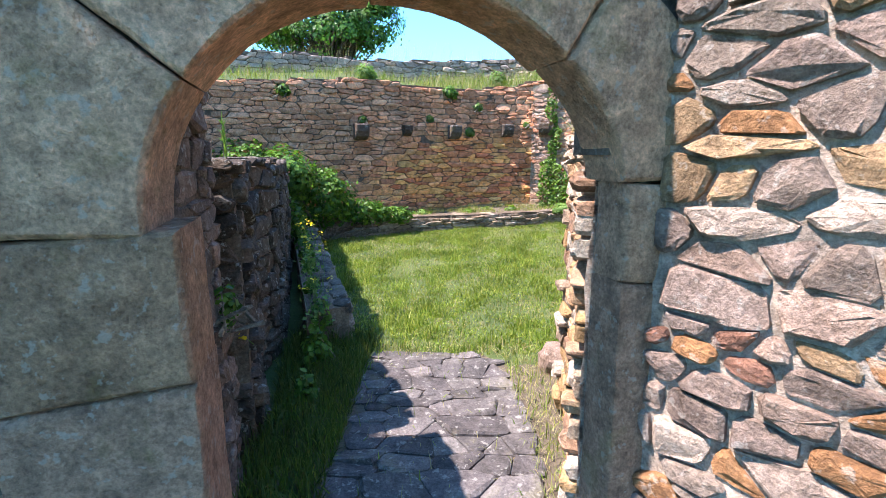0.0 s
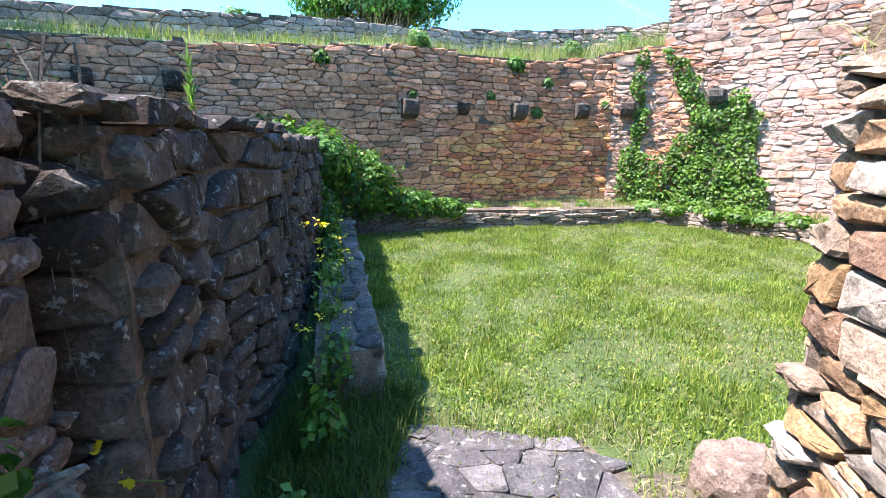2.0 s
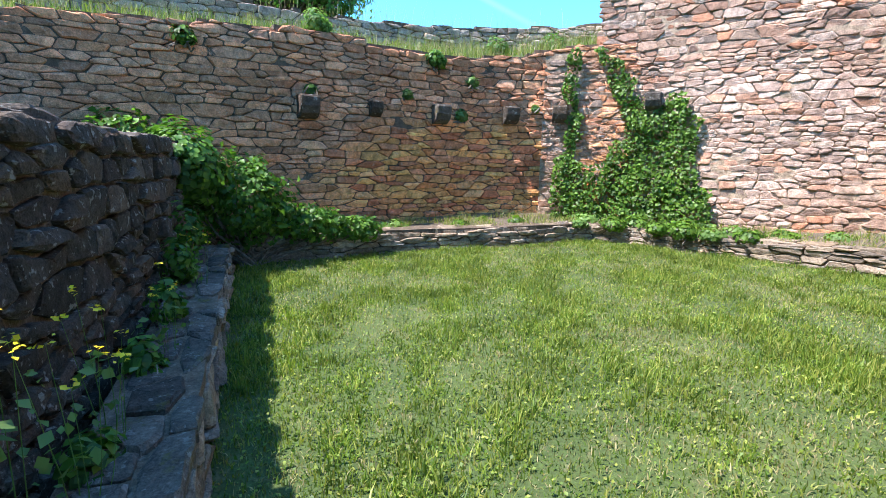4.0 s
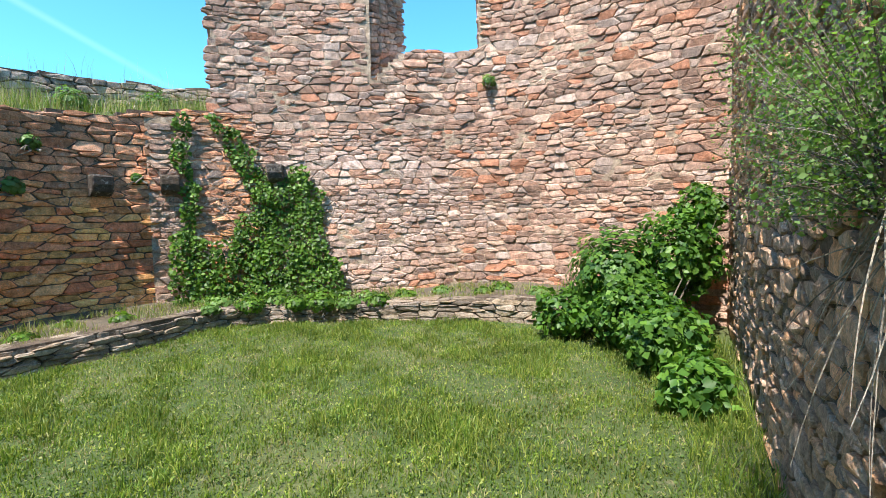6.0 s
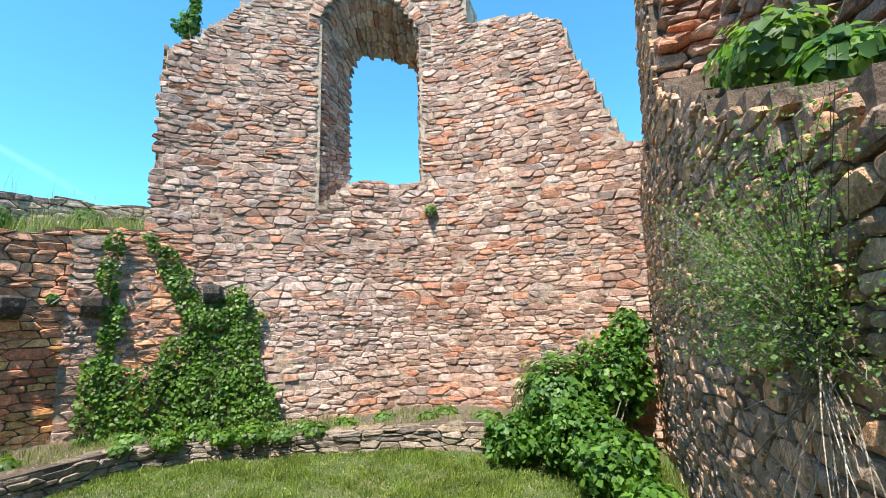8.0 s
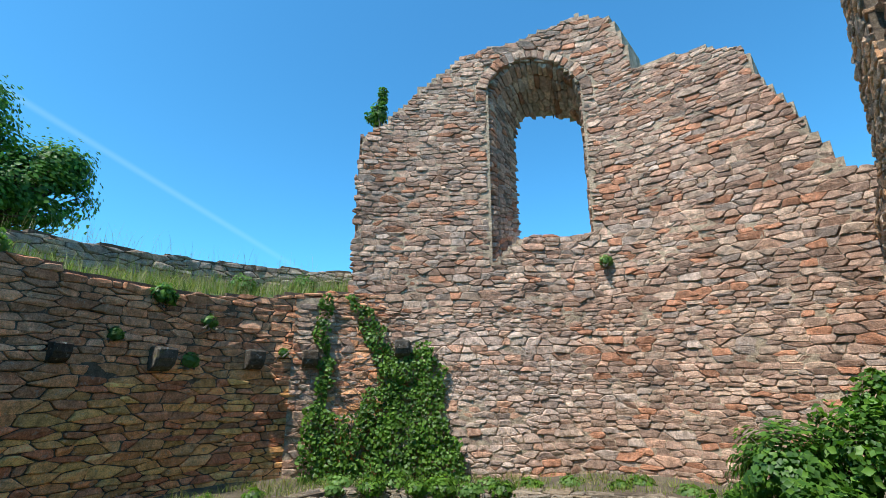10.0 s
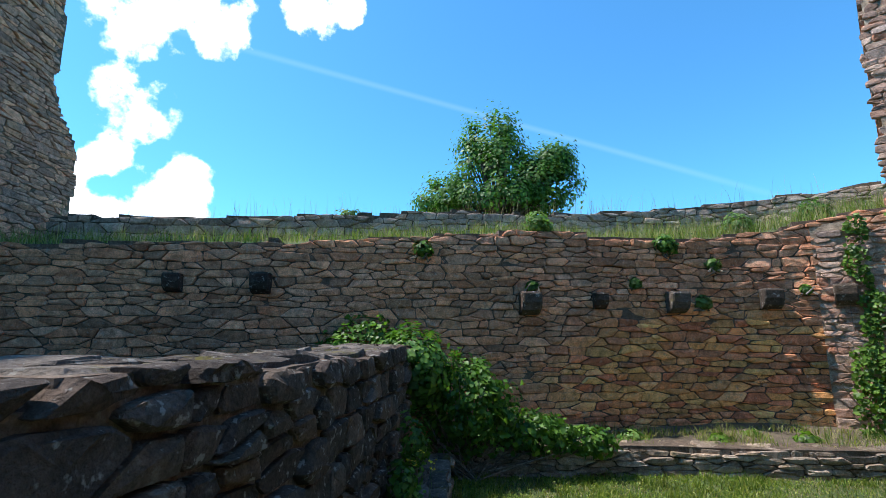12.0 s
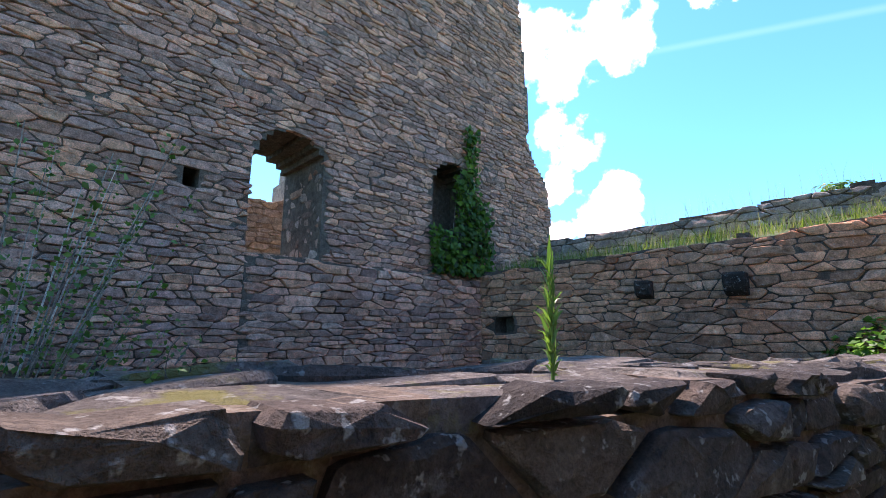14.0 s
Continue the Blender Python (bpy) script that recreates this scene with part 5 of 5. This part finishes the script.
def spray(name, base, aims, label, category, seed, leafy=26, leaf=(0.015, 0.04), mat=M_WEED, radius=0.006, droop=0.0, bark=M_TWIG):
    """Long thin stems out of one root, each with many small leaves."""
    rg, rng = random.Random(seed), np.random.default_rng(seed)
    thing = tagged(new(name), label, category)
    pos = []
    for aim in aims:
        verts, faces = [], []
        b, e = Vector(base), Vector(aim)
        b = b + Vector((rg.uniform(-.1, .1), rg.uniform(-.04, .04), rg.uniform(-.08, .08)))
        m = b.lerp(e, 0.5) + Vector((rg.uniform(-.06, .06), rg.uniform(-.06, .06), rg.uniform(-.02, .1) + droop))
        pts = [b.lerp(m, t).lerp(m.lerp(e, t), t) for t in np.linspace(0, 1, 7)]
        stem(pts, radius * rg.uniform(0.5, 1.1), verts, faces, 4)
        mesh_object("twig", verts, faces, bark, thing)
        for _ in range(leafy):
            t = rg.uniform(0.25, 1.0)
            q = b.lerp(m, t).lerp(m.lerp(e, t), t)
            pos.append([q[i] + rg.gauss(0, 0.035) for i in range(3)])
    if pos:
        pos = np.array(pos)
        leaves("foliage", pos, np.tile((0.0, 0.3, 0.8), (len(pos), 1)), leaf, mat, thing, seed, 0.9)
    return thing


def build_sprays():
    rg = random.Random(77)
    root = SOUTH.point(1.25, 1.55, 0.03)
    aims = [SOUTH.point(1.25 + rg.uniform(-0.6, 1.15), 1.6 + rg.uniform(-0.15, 0.62), rg.uniform(0.06, 0.40)) for _ in range(150)]
    spray("wall_broom", root, aims, "straggling pale green broom sprouting from the wall face", "shrub", 77, 60, (0.006, 0.016), radius=0.0028)
    dead = [SOUTH.point(1.2 + rg.uniform(-0.55, 0.5), 1.5 - rg.uniform(0.25, 0.75), rg.uniform(0.04, 0.26)) for _ in range(26)]
    spray("dead_stems", SOUTH.point(1.2, 1.5, 0.04), dead, "dry grey stems hanging down the wall face", "shrub", 78, 0, radius=0.003, bark=M_DRYTWIG)
    # dry shrub in front of the west wall, behind the partition
    base = Vector((-3.9, -0.75, 0.0))
    spray("dry_shrub", base, [base + Vector((rg.uniform(-.6, 1.0), rg.uniform(-.9, 1.0), rg.uniform(0.9, 2.9))) for _ in range(95)], "straggly half-dry shrub in front of the tower wall", "shrub", 79, 64, (0.02, 0.05), radius=0.016, bark=M_DRYTWIG)
    # weed on the partition's top
    foot = Vector((-1.55, 1.49, 1.49))
    weed = tagged(new("tall_weed"), "single upright green weed growing on the wall top", "plant")
    verts, faces = [], []
    stem([foot, foot + Vector((0.005, 0, 0.13)), foot + Vector((0.0, 0.012, 0.29))], 0.005, verts, faces)
    mesh_object("stalk", verts, faces, M_WEED, weed)
    rng = np.random.default_rng(8)
    pos = np.array([foot + Vector((rng.normal(0, 0.004), rng.normal(0, 0.004), 0.01 + 0.25 * t)) for t in rng.random(120)])
    blades("foliage", pos[:30], (0.06, 0.10), 0.0045, M_WEED, "", "", 8, 0.8, parent=weed)
    blades("foliage", pos[30:], (0.03, 0.065), 0.0035, M_WEED, "", "", 9, 0.6, parent=weed)
    small = foot + Vector((0.0, -0.78, -0.02))
    spray("small_weed", small, [small + Vector((rg.uniform(-.04, .04), rg.uniform(-.04, .04), rg.uniform(.05, .11))) for _ in range(6)], "tiny pale weed on the wall top", "plant", 84, 10, (0.008, 0.016), radius=0.002)
    # yellow flowers
    for k, (x, y, h) in enumerate(((-1.12, 1.62, 0.95), (-1.2, 1.95, 0.88), (-1.3, 2.25, 0.8), (-1.5, 3.0, 0.75), (-1.02, 1.35, 0.6), (-1.85, 4.2, 0.8))):
        f = Vector((x + 0.08, y, 0.05))
        plant = tagged(new("yellow_wildflower"), "slender yellow-flowered weed beside the partition wall", "flower", "yellow wildflowers")
        heads = []
        for _ in range(5):
            e = f + Vector((rg.uniform(-.06, .12), rg.uniform(-.12, .12), h * rg.uniform(0.75, 1.05)))
            verts, faces = [], []
            stem([f, f.lerp(e, 0.5) + Vector((0.02, 0, 0)), e], 0.003, verts, faces, 4)
            mesh_object("stalk", verts, faces, M_WEED, plant)
            heads += [e + Vector((rg.gauss(0, 0.012), rg.gauss(0, 0.012), rg.gauss(0, 0.008))) for _ in range(7)]
        leaves("blossom", np.array(heads), np.tile((0, 0, 1.0), (len(heads), 1)), (0.012, 0.024), M_YELLOW, plant, 200 + k, 0.4)
        lp = np.array([f + Vector((rg.gauss(0, 0.05), rg.gauss(0, 0.05), rg.uniform(0.1, h * 0.8))) for _ in range(40)])
        leaves("foliage", lp, np.tile((0.3, 0, 0.8), (40, 1)), (0.02, 0.05), M_WEED, plant, 220 + k)
    for k, (x, y, z) in enumerate(((-1.02, 0.27, 0.68), (-0.98, 0.25, 0.66), (-1.08, 0.28, 0.72))):
        lp = np.array([(x + rg.gauss(0, .008), y + rg.gauss(0, .006), z + rg.gauss(0, .006)) for _ in range(8)])
        plant = tagged(new("yellow_wildflower"), "small yellow flower in a joint of the dark wall", "flower", "yellow wildflowers")
        leaves("blossom", lp, np.tile((0, -1, 0.4), (8, 1)), (0.014, 0.022), M_YELLOW, plant, 240 + k, 0.4)
        verts, faces = [], []
        stem([(x, y + 0.1, z - 0.08), (x, y + 0.03, z - 0.02), (x, y, z)], 0.003, verts, faces, 4)
        mesh_object("stalk", verts, faces, M_WEED, plant)
    # roots hanging over the partition's south end
    aims = [(-1.0 - rg.uniform(0.0, 0.25), 0.27 - rg.uniform(0, .06), 1.46 - rg.uniform(0.1, 0.62)) for _ in range(9)]
    spray("hanging_roots", (-1.12, 0.34, 1.55), aims, "thin dry roots hanging over the wall end", "plant", 86, 0, radius=0.004, droop=0.06)
    # dry grass tuft and dock on the passage wall
    rng = np.random.default_rng(33)
    pos = np.c_[rng.uniform(0.72, 1.05, 420), rng.uniform(0.45, 0.84, 420), np.full(420, 1.64)]
    blades("dry_tuft", pos, (0.10, 0.3), 0.0016, M_DRY, "dry grass tuft hanging over the passage wall", "grass", 34, 1.5)
    dock = tagged(new("dock_plant"), "broad-leaved green dock on top of the passage wall", "plant")
    for k in range(9):
        a, tilt = k * 0.72, rg.uniform(0.5, 1.1)
        L = rg.uniform(0.14, 0.24)
        bm = bmesh.new()
        rows = []
        for i in range(7):
            t = i / 6
            w = 0.035 * math.sin(math.pi * min(1, 0.12 + t * 0.9)) + 0.002
            r, zz = L * t * math.sin(tilt), L * (t * math.cos(tilt) - 0.35 * t * t) 
            c = Vector((0.86 + r * math.cos(a), 0.62 + r * math.sin(a), 1.68 + zz))
            s = Vector((-math.sin(a), math.cos(a), 0)) * w
            rows.append([bm.verts.new(c - s + Vector((0, 0, 0.01))), bm.verts.new(c), bm.verts.new(c + s + Vector((0, 0, 0.01)))])
        for p, q in zip(rows, rows[1:]):
            bm.faces.new((p[0], p[1], q[1], q[0]))
            bm.faces.new((p[1], p[2], q[2], q[1]))
        part("leaf", bm, M_WEED, dock)
    # ivy in the niche of the west wall
    pos, nrm = [], []
    rng = np.random.default_rng(41)
    while len(pos) < 1500:
        u, z = rng.uniform(7.1, 8.45), rng.uniform(2.5, 5.0)
        right = 7.62 + 0.12 * noise.noise((z * 3, 1, 1))
        ok = (u > right and z < 4.2 - (u - 7.7) * 0.7) or (abs(u - 7.95 - 0.05 * (z - 4)) < 0.14 and z < 5.0) or (u < right and z < 3.2 - (u - 7.2) * 0.4)
        if not ok or rng.random() < 0.15 + 0.4 * noise.noise((u * 6, z * 6, 2)):
            continue
        pos.append(WEST.point(u, z, rng.uniform(0.02, 0.2)))
        nrm.append((0.9, 0.4, 0.4))
    ivy = tagged(new("niche_ivy"), "dark ivy filling the arched niche of the tower wall", "climbing plant")
    leaves("foliage", np.array(pos), np.array(nrm), (0.06, 0.12), M_IVY, ivy, 42, 0.5)
    verts, faces = [], []
    for k in range(6):
        stem([WEST.point(7.5 + k * 0.12, 2.5, 0.03), WEST.point(7.6 + k * 0.1, 3.2, 0.05), WEST.point(7.75 + k * 0.05, 4.1 + 0.12 * k, 0.03)], 0.01, verts, faces)
    mesh_object("woody_stem", verts, faces, M_TWIG, ivy)


build_sprays()
